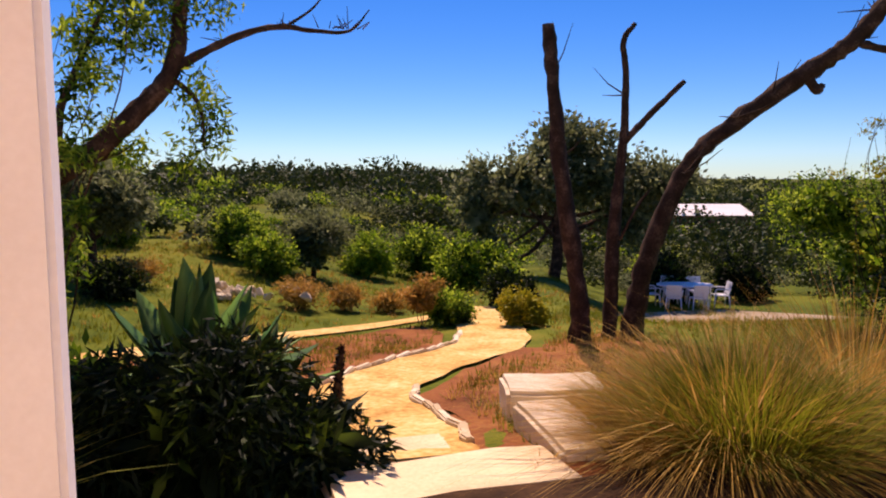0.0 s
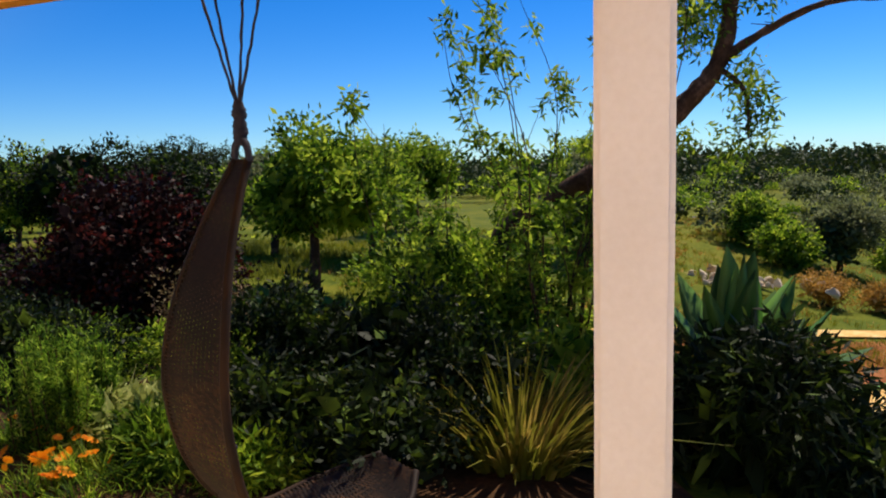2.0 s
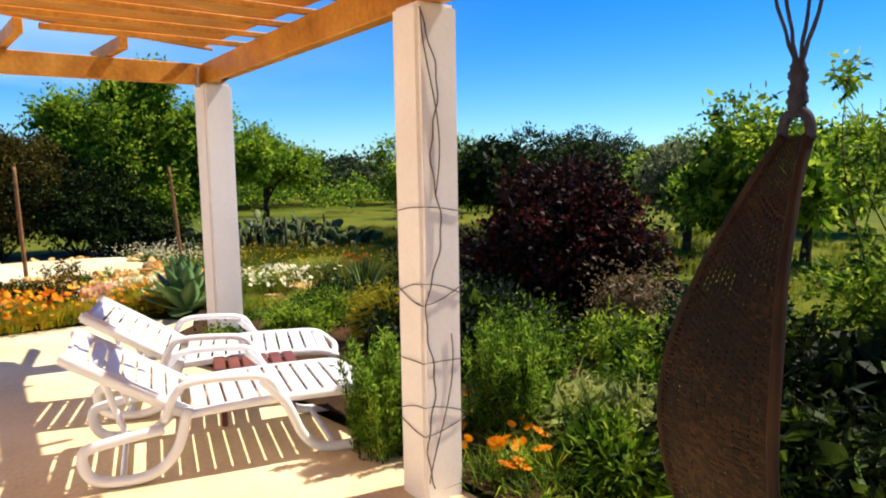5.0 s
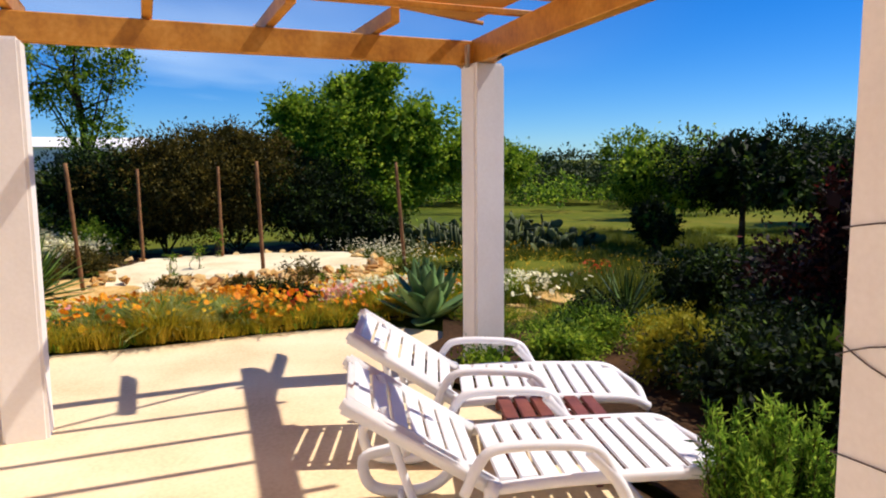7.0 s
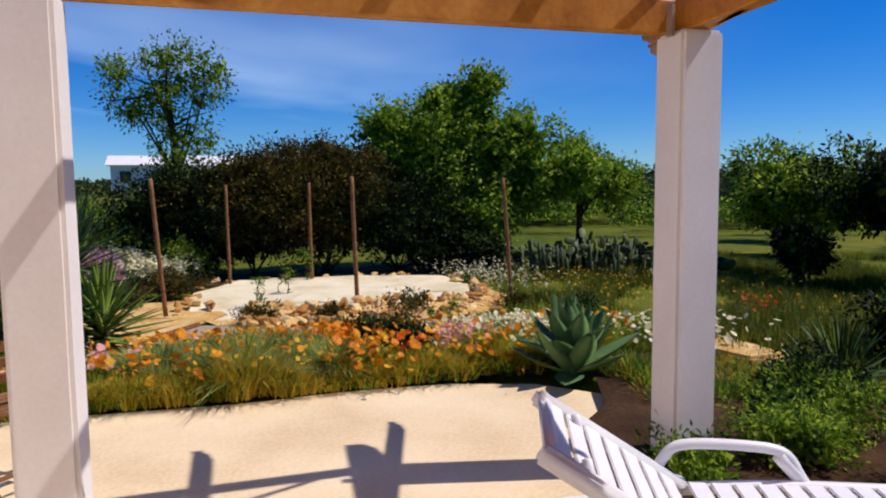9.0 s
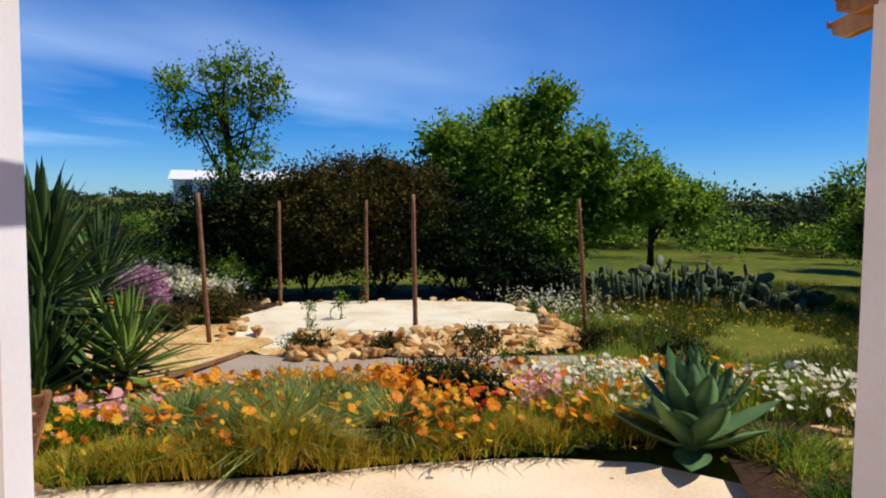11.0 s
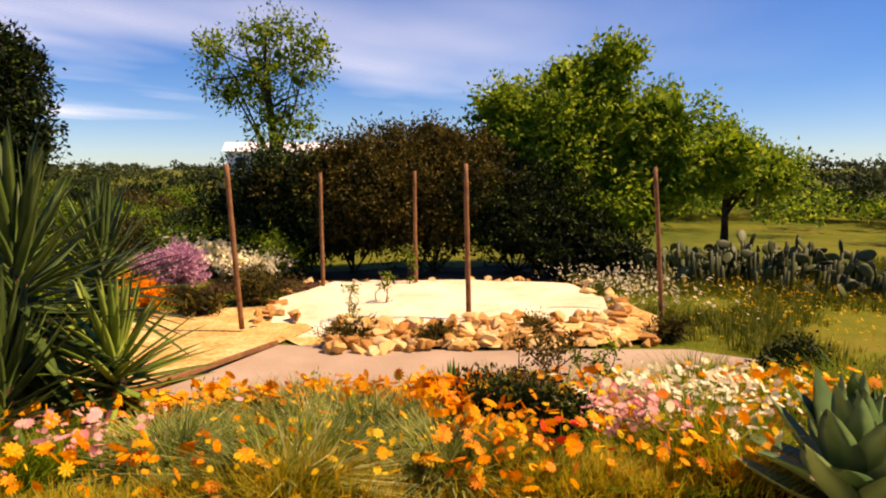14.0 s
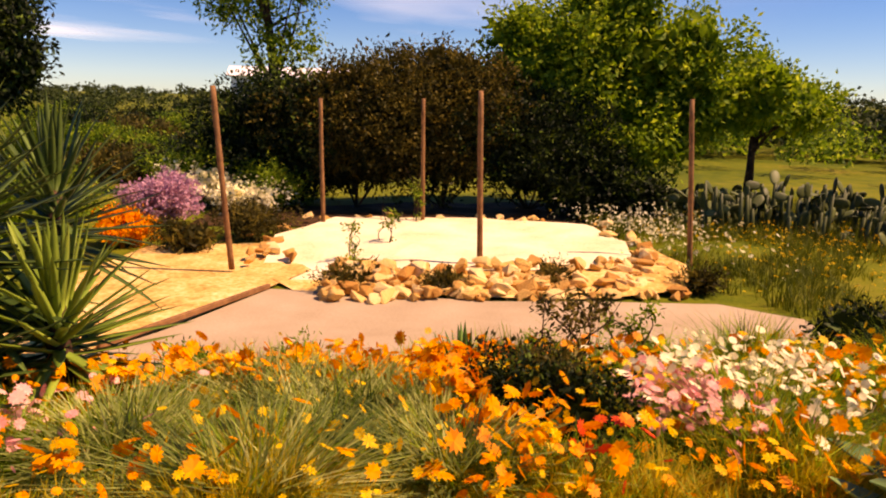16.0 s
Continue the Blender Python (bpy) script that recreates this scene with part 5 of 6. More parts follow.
# dark sheet laid under the hedge; the shade is in its colour
sheet("shade_dark_soil", "soil under the hedge trees in a shade-dark brown", flat((15.2, -2.2), (15.3, 2.6), (15.4, 4.6), (17.2, 4.6), (18.5, 1.0), (18.5, -3.0), (16.5, -3.2)), SHADE_SOIL, 0.02, 0.4, "structure", "soil", 0.05)


def fence_post(at, z, h, lean, r=0.036):
    v, f = tubes([path_of([(0, 0, -0.1, r), (0.01 + lean[0] * 0.5, lean[1] * 0.5, h * 0.5, r * 0.95), (lean[0], lean[1], h, r * 0.85)], 5)], 8, 0.08)
    ob = raw("wooden_post", v, f, POST_WOOD, None, "", True)
    ob.matrix_world = pose(*at, z)
    return tagged(ob, "slim weathered brown wooden post standing in gravel", "post", "wooden posts round the gravel bed")


for at, z, h, lean in (((-13.02, -6.8), -0.36, 1.98, (0.02, -0.14)), ((-14.13, -4.12), -0.36, 1.99, (0.01, -0.05)), ((-16.16, -7.31), -0.38, 1.9, (0.0, -0.02)), ((-17.05, -5.95), -0.38, 1.93, (0.0, -0.02)), ((-15.6, -1.75), -0.56, 2.15, (0.0, -0.16))):
    fence_post(at, z, h, lean)


# rock border
def rock_mesh(i):
    """Angular broken stone: the hull of a few scattered corners."""
    r = np.random.default_rng(100 + i)
    bm = bmesh.new()
    for p in r.random((15, 3)) - 0.5:
        p = p / max(abs(p)) * 0.5 * (0.75 + 0.25 * r.random())
        bm.verts.new((p[0] * 1.1, p[1] * 0.95, p[2] * 0.8))
    hull = bmesh.ops.convex_hull(bm, input=bm.verts[:])
    bmesh.ops.delete(bm, geom=[g for g in hull["geom_interior"] if isinstance(g, bmesh.types.BMVert)], context="VERTS")
    bmesh.ops.bevel(bm, geom=bm.edges[:], offset=0.03, segments=1, affect="EDGES")
    me = bpy.data.meshes.new("rock")
    bm.to_mesh(me)
    bm.free()
    me.materials.append(ROCK)
    return me


ROCKS = [rock_mesh(i) for i in range(9)]
bank = sheet("rock_bank", "sloping bank of ochre rubble stones round the gravel", flat((10.75, 2.4), (10.5, 0.6), (10.45, -0.9), (10.7, -1.8), (11.5, -2.1), (12.8, -2.1), (11.8, -1.5), (11.3, -0.7), (11.25, 0.5), (11.4, 2.8)), SAND, 0.03, 0.25, "structure", "rock bank", 0.03)
for v in bank.data.vertices:
    k = ((v.co.x - P2X) * UX + (v.co.y - P2Y) * UY - 10.4) / 0.9
    gv = (v.co.x - P2X) * VX + (v.co.y - P2Y) * VY
    v.co.z += 0.13 * min(1.0, max(0.0, k)) * (1 - smooth(1.2, 2.2, gv))


def rocks(parent, n, place, lo, hi):
    for _ in range(n):
        x, y, z = place()
        s = lo + (hi - lo) * rng.random() ** 1.8
        ob = new("rock", ROCKS[rng.integers(len(ROCKS))])
        ob.parent = parent
        ob.matrix_world = Matrix.LocRotScale((x, y, z + s * 0.18), Euler((rng.normal() * 0.3, rng.normal() * 0.3, rng.random() * 6.28)), Vector((s, s * 0.8, s * 0.7)))


def bank_place():
    v = -1.9 + 4.1 * rng.random()
    t = rng.random()
    p = W(10.45 + t * 0.95 + max(0, -0.7 - v) * 0.5, v)
    return p.x, p.y, land(p.x, p.y) + 0.03 + 0.15 * t


rocks(bank, 220, bank_place, 0.13, 0.27)


def front_row():
    p = W(10.5 + 0.06 * rng.normal(), -1.7 + 3.9 * rng.random())
    return p.x, p.y, land(p.x, p.y) + 0.02


rocks(bank, 30, front_row, 0.14, 0.28)


def rim_place():
    k = rng.random()
    if k < 0.35:
        p = W(12.0 + 3.0 * rng.random(), -1.95 + rng.normal() * 0.16)
    elif k < 0.7:
        p = W(12.0 + 3.4 * rng.random(), 3.05 + rng.normal() * 0.2)
    else:
        p = W(15.4 + rng.normal() * 0.18, -1.7 + 4.6 * rng.random())
    return p.x, p.y, land(p.x, p.y) + 0.1


rocks(bank, 50, rim_place, 0.12, 0.3)

# heap of field stones in the meadow
pile = empty("stone_pile", (-5.994, 12.766, land(-5.994, 12.766)))
for _ in range(85):
    dx, dy = rng.normal() * 0.62, rng.normal() * 0.3
    ob = new("stone", ROCKS[rng.integers(len(ROCKS))].copy())
    ob.data.materials[0] = KERB
    ob.parent = pile
    sz = 0.1 + 0.14 * rng.random()
    ob.matrix_local = Matrix.LocRotScale((dx, dy, max(0.03, 0.34 - 0.4 * abs(dx) - 0.5 * abs(dy)) * rng.random() ** 0.5), Euler((rng.random() * 6, rng.random() * 6, 0)), Vector((sz, sz, sz * 0.8)))
tagged(pile, "heap of pale grey field stones in the meadow", "stones")

# hedge and trees behind the gravel
def hedge(label, at, h, w, mat, n):
    return bush("hedge_shrub", label, at, [((0, 0, h * 0.42), (w, w, h * 0.42)), ((w * 0.2, -w * 0.5, h * 0.55), (w * 0.8, w * 0.8, h * 0.4)), ((-w * 0.1, w * 0.55, h * 0.5), (w * 0.8, w * 0.8, h * 0.42)), ((0.1, 0.1, h * 0.82), (w * 0.55, w * 0.6, h * 0.2))], mat, n, 24, (0.09, 0.045), 0.13, 0, 8, 0.03)


hedge("tall dense olive-brown hedge shrub behind the gravel", (-19.9, -6.6), 3.25, 1.5, L_BROWN, 1200)
hedge("tall dense olive-brown hedge shrub", (-19.2, -8.2), 2.9, 1.5, L_BROWN, 1100)
hedge("dense dark hedge shrub in front of a tree", (-18.7, -9.6), 2.6, 1.4, L_SHADE_DARK, 800)
# dark fill under the tree crown, its shade in the leaf colour
hedge("undergrowth beneath a broad tree, shade put into its dark leaf colour", (-20.3, -4.9), 2.5, 1.5, L_SHADE_DARK, 800)
for x, y, h, w, m in ((-26, -20.5, 1.3, 1.4, L_MID), (-29.5, -22.5, 1.7, 1.7, L_BROWN), (-28, -26, 1.5, 1.8, L_MID), (-33, -29.5, 2.0, 2.2, L_SHADE_DARK), (-35, -24.5, 1.8, 2.0, L_MID), (-40, -31, 2.4, 2.4, L_SHADE_DARK), (-38, -37, 2.2, 2.4, L_MID), (-24.5, -17.0, 1.0, 1.2, L_MID), (-21.5, -16.4, 0.9, 1.1, L_BROWN), (-44, -42, 2.6, 2.6, L_SHADE_DARK)):
    bush("shrub", "uneven bushy shrub on the rough bank", (x, y), [((0, 0, h * 0.45), (w, w, h * 0.5)), ((w * 0.4, w * 0.8, h * 0.35), (w * 0.7, w * 0.8, h * 0.4)), ((-w * 0.3, -w * 0.8, h * 0.4), (w * 0.7, w * 0.8, h * 0.45))], m, 240, 22, (0.13, 0.06), 0.16)
hedge("dark undergrowth at the gravel's edge", (-19.8, -3.3), 1.0, 0.9, L_SHADE_DARK, 380)
bush("broad_tree", "broad fresh green tree with a tall uneven crown", (-21.6, -3.9), [((0, -0.1, 2.9), (1.6, 1.7, 1.3)), ((0.3, -1.6, 3.6), (0.6, 0.7, 0.6)), ((0.3, 1.9, 3.2), (0.8, 0.9, 0.8)), ((0.3, 0.9, 4.5), (0.5, 0.6, 0.5)), ((0.2, 0.0, 4.1), (0.9, 0.9, 0.75)), ((-0.1, -1.3, 3.1), (0.95, 0.95, 1.0)), ((0.2, 1.2, 3.0), (1.1, 1.1, 1.1)), ((0.3, 2.3, 2.2), (0.85, 0.9, 0.8)), ((0.3, 0.6, 1.5), (1.4, 1.5, 0.8)), ((0.2, 0.6, 4.0), (0.6, 0.6, 0.55)), ((0.2, -1.9, 2.6), (0.5, 0.5, 0.6)), ((0.2, 3.3, 2.4), (0.6, 0.6, 0.6))], L_BRIGHT, 1300, 24, (0.12, 0.065), 0.15, 0.1, 10, 0.035, "tree", [(0, 0, -0.05, 0.17), (0.05, 0.05, 1.0, 0.14), (0, 0, 2.2, 0.1)])
bush("pear_tree", "slender green tree with an open high crown", (-19.9, -10.7), [((0, -0.8, 4.2), (0.8, 0.7, 0.6)), ((0, 0.7, 4.6), (0.7, 0.75, 0.7)), ((0, 0.0, 5.35), (0.6, 0.8, 0.5)), ((0.1, -1.2, 5.0), (0.5, 0.5, 0.4)), ((0.1, 0.5, 3.3), (0.7, 0.8, 0.7)), ((0, 0.6, 2.2), (0.9, 0.9, 1.0)), ((0, 1.3, 5.1), (0.4, 0.5, 0.4)), ((0, 0, 4.5), (0.5, 0.5, 0.5))], L_MID, 400, 18, (0.105, 0.05), 0.15, 0.1, 14, 0.04, "tree", [(0, 0.3, -0.05, 0.15), (0.05, 0.25, 1.4, 0.12), (0, 0.15, 3.0, 0.09), (0, 0, 4.6, 0.05)], dense=0.35)
bush("broad_tree", "green field tree behind a hedge", (-26.0, -0.4), [((0, 0, 2.6), (1.2, 1.2, 1.0)), ((0.2, 1.0, 2.2), (0.9, 0.9, 0.8))], L_BRIGHT, 380, 22, (0.12, 0.06), 0.15, 0.1, 6, 0.03, "tree", [(0, 0, -0.05, 0.12), (0.05, 0, 0.9, 0.1), (0, 0, 1.8, 0.07)])
bush("broad_tree", "large dark tree at the field's edge", (-23.8, -24.3), [((0, 0, 4.6), (2.4, 2.4, 2.4)), ((0.5, 1.6, 3.4), (1.8, 1.8, 1.6)), ((0.3, 0.4, 6.2), (1.4, 1.4, 1.0))], L_SHADE_DARK, 900, 22, (0.2, 0.1), 0.24, 0.1, 6, 0.04, "tree", [(0, 0, -0.05, 0.24), (0.05, 0, 1.6, 0.2), (0, 0, 3.4, 0.13)])


# prickly pear
def prickly_pear(name, label, at, spread, n, h, turn):
    z = land(*at)
    e = empty(name, (*at, z), turn)
    bm = bmesh.new()
    bmesh.ops.create_icosphere(bm, subdivisions=2, radius=0.5)
    for v in bm.verts:
        v.co.y *= 0.14
        v.co.x *= 0.62 * (1 + 0.35 * v.co.z)
        v.co.z += 0.5
    me = bpy.data.meshes.new("pad")
    bm.to_mesh(me)
    bm.free()
    me.polygons.foreach_set("use_smooth", [True] * len(me.polygons))
    me.materials.append(CACTUS)
    stems = []
    for _ in range(n):
        x, y = (rng.random() * 2 - 1) * spread[0], (rng.random() * 2 - 1) * spread[1]
        top = h * (0.45 + 0.55 * max(0.0, 1 - (x / spread[0]) ** 2)) * (0.8 + 0.4 * noise.noise((x * 1.3, y * 1.3, 5)))
        zz = max(-0.03, top * (rng.random() ** 0.7) - 0.2)
        s = 0.17 + 0.19 * rng.random()
        ob = new("pad", me)
        ob.parent = e
        ob.matrix_local = Matrix.LocRotScale((x, y, zz), Euler((rng.normal() * 0.9, rng.normal() * 1.3, rng.random() * 6.28)), Vector((s, s, s * 1.1)))
        if zz > 0.1:
            stems.append([((x * 0.95, y * 0.95, -0.05), 0.05), ((x, y, zz + 0.05), 0.03)])
    v, f = tubes(stems, 6, 0.1)
    raw("old_wood", v, f, CACTUS, e, "", True)["kind"] = "stuff"
    return tagged(e, label, "cactus")


prickly_pear("prickly_pear", "broad thicket of grey-green prickly pear cactus", (-19.6, 0.0), (2.5, 1.0), 299, 1.2, 68)

L_YGRASS = leafy("yellow_grass", [(0, (0.12, 0.13, 0.006)), (0.5, (0.34, 0.28, 0.012)), (1, (0.65, 0.48, 0.05))], 0.45)
# ---- flower bed between terrace and path ----
sheet("bed_soil", "dark planted soil of the flower bed", flat((5.5, -0.4), (5.66, 1.4), (5.66, 3.4), (5.9, 5.2), (7.6, 5.2), (8.05, 3.3), (8.2, 1.6), (8.05, 0.0), (8.0, -1.6), (6.6, -2.6), (5.4, -2.0)), SHADE_SOIL, 0.035, 0.3, "structure", "soil", 0.03)


def bed_point(u0, u1, v0, v1):
    p = W(u0 + (u1 - u0) * rng.random(), v0 + (v1 - v0) * rng.random())
    return p.x, p.y, land(p.x, p.y)


def tufts(name, label, n, region, per, height, width, lean, mat, radius=0.05, segs=2):
    q = []
    for _ in range(n):
        x, y, z = bed_point(*region)
        q.append(blades(per, radius, height * max(0.35, 0.75 + 1.3 * noise.noise((x * 1.7, y * 1.7, 3.0)) + 0.35 * rng.random()), width, lean, segs, (x, y, z)))
    return tagged(quads(name, np.concatenate(q), mat), label, "plants", "", "stuff")


tufts("edging_grass", "green and yellow grassy edging along the terrace", 460, (5.62, 6.1, -0.2, 5.2), 34, 0.2, 0.009, 0.7, L_YGRASS, 0.09)
L_GOLD = leafy("golden_grass", [(0, (0.2, 0.16, 0.01)), (0.5, (0.45, 0.32, 0.02)), (1, (0.7, 0.5, 0.08))], 0.4)
tufts("edging_grass", "golden dry grassy edging along the terrace", 170, (5.62, 6.1, -0.2, 5.2), 26, 0.2, 0.008, 0.9, L_GOLD, 0.12)
tufts("edging_grass", "dark green low tufts at the terrace edge", 150, (5.62, 6.15, -0.2, 5.2), 30, 0.18, 0.014, 1.0, L_MID, 0.12)
tufts("bed_foliage", "mixed green foliage of the flower bed", 1500, (5.9, 7.8, -1.8, 5.0), 28, 0.26, 0.012, 0.9, L_BRIGHT, 0.08)
tufts("bed_foliage", "yellow-green foliage of the flower bed", 560, (5.8, 7.6, -2.4, 4.6), 24, 0.25, 0.011, 0.8, L_YGRASS, 0.08)
tufts("silver_foliage", "silvery narrow-leaved gazania foliage", 560, (5.95, 7.05, 1.4, 3.0), 40, 0.26, 0.02, 1.2, L_GREY, 0.1)


def flower_patch(name, label, n, uv, sd, size, mat, h=(0.16, 0.32), np_=10):
    pts = []
    for _ in range(int(n * 1.45)):
        p = W(uv[0] + rng.normal() * sd[0], uv[1] + rng.normal() * sd[1])
        pts.append((p.x, p.y, land(p.x, p.y) + h[0] + (h[1] - h[0]) * rng.random()))
    return flowers(name, label, pts, size, mat, np_)


for n, uv, sd in ((170, (7.2, 2.6), (0.16, 0.5)), (210, (7.45, 1.4), (0.12, 1.0)), (170, (6.85, 1.35), (0.3, 0.16)), (60, (6.3, 1.15), (0.2, 0.16)), (60, (7.25, 1.6), (0.14, 0.4)), (60, (6.9, 3.5), (0.25, 0.5)), (90, (6.9, -0.9), (0.35, 0.3)), (24, (6.2, 2.5), (0.15, 0.3)), (24, (6.1, 0.3), (0.2, 0.4)), (40, (6.3, 4.0), (0.25, 0.5)), (30, (7.3, 0.4), (0.15, 0.4)), (45, (5.85, 1.3), (0.1, 0.25)), (26, (5.8, 2.6), (0.1, 0.2)), (30, (5.8, 0.2), (0.1, 0.3)), (30, (5.85, 3.6), (0.12, 0.3))):
    flower_patch("orange_flowers", "drift of bright orange gazania flowers", n, uv, sd, 0.086, F_ORANGE, (0.08, 0.34), 11)
for n, uv, sd in ((60, (7.15, 2.4), (0.2, 0.6)), (50, (6.8, 1.2), (0.35, 0.25)), (110, (6.2, 0.9), (0.3, 1.2)), (26, (6.0, 2.5), (0.2, 0.6)), (90, (6.9, -1.0), (0.35, 0.4)), (120, (7.2, 1.5), (0.25, 0.9)), (40, (7.0, 0.4), (0.3, 0.3)), (60, (5.85, 0.9), (0.12, 0.9)), (30, (5.8, 2.8), (0.12, 0.9))):
    flower_patch("yellow_flowers", "scattered yellow flowers in the bed", n, uv, sd, 0.058, F_YELLOW, (0.08, 0.36), 9)
for n, uv, sd in ((110, (6.6, 3.6), (0.25, 0.35)), (60, (6.1, 4.2), (0.2, 0.3)), (90, (6.75, 0.2), (0.2, 0.16)), (60, (6.4, 0.3), (0.16, 0.12))):
    flower_patch("pink_flowers", "drift of pink and white daisies", n, uv, sd, 0.068, F_PINK, (0.12, 0.3), 11)
for n, uv, sd in ((150, (6.9, -0.1), (0.3, 0.35)), (150, (7.2, -0.45), (0.25, 0.3)), (170, (6.1, -1.6), (0.35, 0.35)), (50, (6.3, -0.3), (0.3, 0.2)), (40, (6.6, 0.15), (0.2, 0.15))):
    flower_patch("white_flowers", "drift of cream-white daisies", n, uv, sd, 0.062, F_WHITE, (0.14, 0.34), 11)
flower_patch("red_flowers", "few deep red flowers in the bed", 7, (5.95, 0.9), (0.12, 0.15), 0.08, F_RED)
bush("shrub", "small dark bushy shrub among orange flowers", W(7.0, 0.95)[:2], [((0, 0, 0.2), (0.26, 0.3, 0.2)), ((0.1, 0.15, 0.28), (0.16, 0.16, 0.16))], L_BROWN, 110, 16, (0.045, 0.018), 0.05, 0, 7, 0.008, dense=0.8)
bush("shrub", "low dark green small-leaved shrub in the flower bed", W(6.62, 0.9)[:2], [((0, 0, 0.16), (0.28, 0.34, 0.18)), ((0.05, -0.2, 0.2), (0.2, 0.2, 0.16))], L_SHADE_DARK, 190, 18, (0.035, 0.016), 0.05, 0, 7, 0.006)
shoots("shrub", "thin upright leafy shoots rising from the flower bed", tuple(W(7.5, 0.62)[:2]), 5, 0.72, 0.12, L_BROWN, (0.045, 0.02), 150)
shoots("shrub", "thin green shoot at the bed's edge", tuple(W(7.8, 0.1)[:2]), 3, 0.5, 0.2, L_MID, (0.045, 0.018), 110)
bush("shrub", "small dark leafy shrub by the path's end", W(7.9, -1.6)[:2], [((0, 0, 0.2), (0.35, 0.35, 0.22))], L_SHADE_DARK, 90, 22, (0.05, 0.025), 0.06)
for u, v in ((8.0, 2.9), (8.1, 2.2), (8.1, 0.6), (8.0, -0.2)):
    bush("shrub", "low green weed at the path's edge", W(u, v)[:2], [((0, 0, 0.1), (0.14, 0.2, 0.13))], L_MID, 26, 18, (0.04, 0.012), 0.04, 0, 3, 0.005)
for u, v in ((10.9, 2.0), (10.8, 0.9), (11.0, -0.3), (10.7, -1.9), (11.3, 1.8)):
    bush("shrub", "low reddish-green shrub between rocks", W(u, v)[:2], [((0, 0, 0.14), (0.25, 0.25, 0.15))], L_BROWN, 46, 18, (0.05, 0.014), 0.05, 0, 3, 0.005)
for at, h in ((W(13.2, 1.45)[:2], 0.75), (W(12.2, 1.9)[:2], 0.6), (W(14.9, 0.95)[:2], 1.1)):
    shoots("sapling", "thin young sapling planted in the gravel", tuple(at), 3, h, 0.12, L_MID, (0.06, 0.02), 26, "sapling")

# flowering shrubs at the far corner
bush("shrub", "pink-mauve flowering rounded shrub", (-15.7, -10.0), [((0, 0, 0.42), (0.55, 0.6, 0.42))], F_MAUVE, 190, 24, (0.06, 0.04), 0.06, 0, 5)
bush("shrub", "white blossoming shrub beside a mauve one", (-17.6, -10.6), [((0, 0, 0.5), (0.75, 0.9, 0.4)), ((0.3, 1.1, 0.35), (0.6, 0.8, 0.3))], F_WHITE, 120, 12, (0.07, 0.05), 0.1, 0, 5)
bush("shrub", "green shrub behind white blossom", (-18.0, -11.0), [((0, 0, 0.6), (0.9, 1.2, 0.6)), ((0.2, 1.6, 0.5), (0.8, 0.9, 0.5))], L_MID, 380, 22, (0.07, 0.035), 0.1)
bush("shrub", "orange flowering low shrub by the sand", (-13.9, -9.2), [((0, 0, 0.25), (0.4, 0.45, 0.25))], F_ORANGE, 90, 18, (0.06, 0.035), 0.06, 0, 4)
bush("shrub", "brown-green heath shrub on the sandy bank", (-13.9, -8.1), [((0, 0, 0.2), (0.45, 0.5, 0.25)), ((-1.2, 0.2, 0.25), (0.6, 0.6, 0.3))], L_BROWN, 200, 22, (0.05, 0.02), 0.07)
bush("shrub", "green bushy shrub beside the gravel bed", (-12.3, -9.6), [((0, 0, 0.5), (0.9, 0.8, 0.5)), ((-1.5, -1.0, 0.5), (1.0, 0.9, 0.6))], L_MID, 380, 22, (0.07, 0.03), 0.1)
bush("shrub", "dark green shrub on the far bank", (-22.0, -14.0), [((0, 0, 0.6), (1.6, 1.4, 0.7)), ((-2.0, 1.0, 0.7), (1.6, 1.4, 0.7))], L_SHADE_DARK, 420, 22, (0.1, 0.05), 0.13)
flower_patch("white_flowers", "small white daisies in the grass by the gravel", 420, (14.0, -2.6), (1.2, 0.5), 0.06, F_WHITE, (0.1, 0.45), 6)
flower_patch("yellow_flowers", "scattered small yellow flowers in the meadow", 700, (12.5, -4.6), (2.6, 1.2), 0.05, F_YELLOW, (0.1, 0.3), 5)
block("stone_slab", "flat ochre stone slab beside the agave", (0.9, 0.5, 0.14), (*W(5.3, -1.2)[:2], -0.14), 10, SAND, 8, "stone")
block("stone_block", "pale ochre rock mound behind the pillar", (0.8, 0.4, 0.2), (-9.7, 0.6, -0.14), 30, SAND, 9, "stone")

tufts("border_plants", "low mixed green plants at the terrace corner", 150, (4.5, 5.5, -1.7, -0.55), 26, 0.16, 0.012, 1.0, L_MID, 0.1)
tufts("border_plants", "low green plants at the foot of a pillar", 90, (-1.0, 1.1, -0.6, 0.06), 26, 0.15, 0.012, 1.0, L_MID, 0.09)
tufts("border_plants", "low golden grass at the terrace corner", 60, (4.6, 5.5, -1.7, -0.5), 24, 0.16, 0.008, 1.0, L_GOLD, 0.1)
for x, y in ((-6.24, 1.46), (-7.84, 2.34), (-9.69, 2.07), (-10.32, 2.94)):
    bush("shrub", "dark green spreading shrub in the border", (x, y), [((0, 0, 0.25), (0.5, 0.5, 0.3)), ((0.35, 0.3, 0.35), (0.35, 0.35, 0.3))], L_SHADE_DARK, 170, 24, (0.06, 0.024), 0.07)

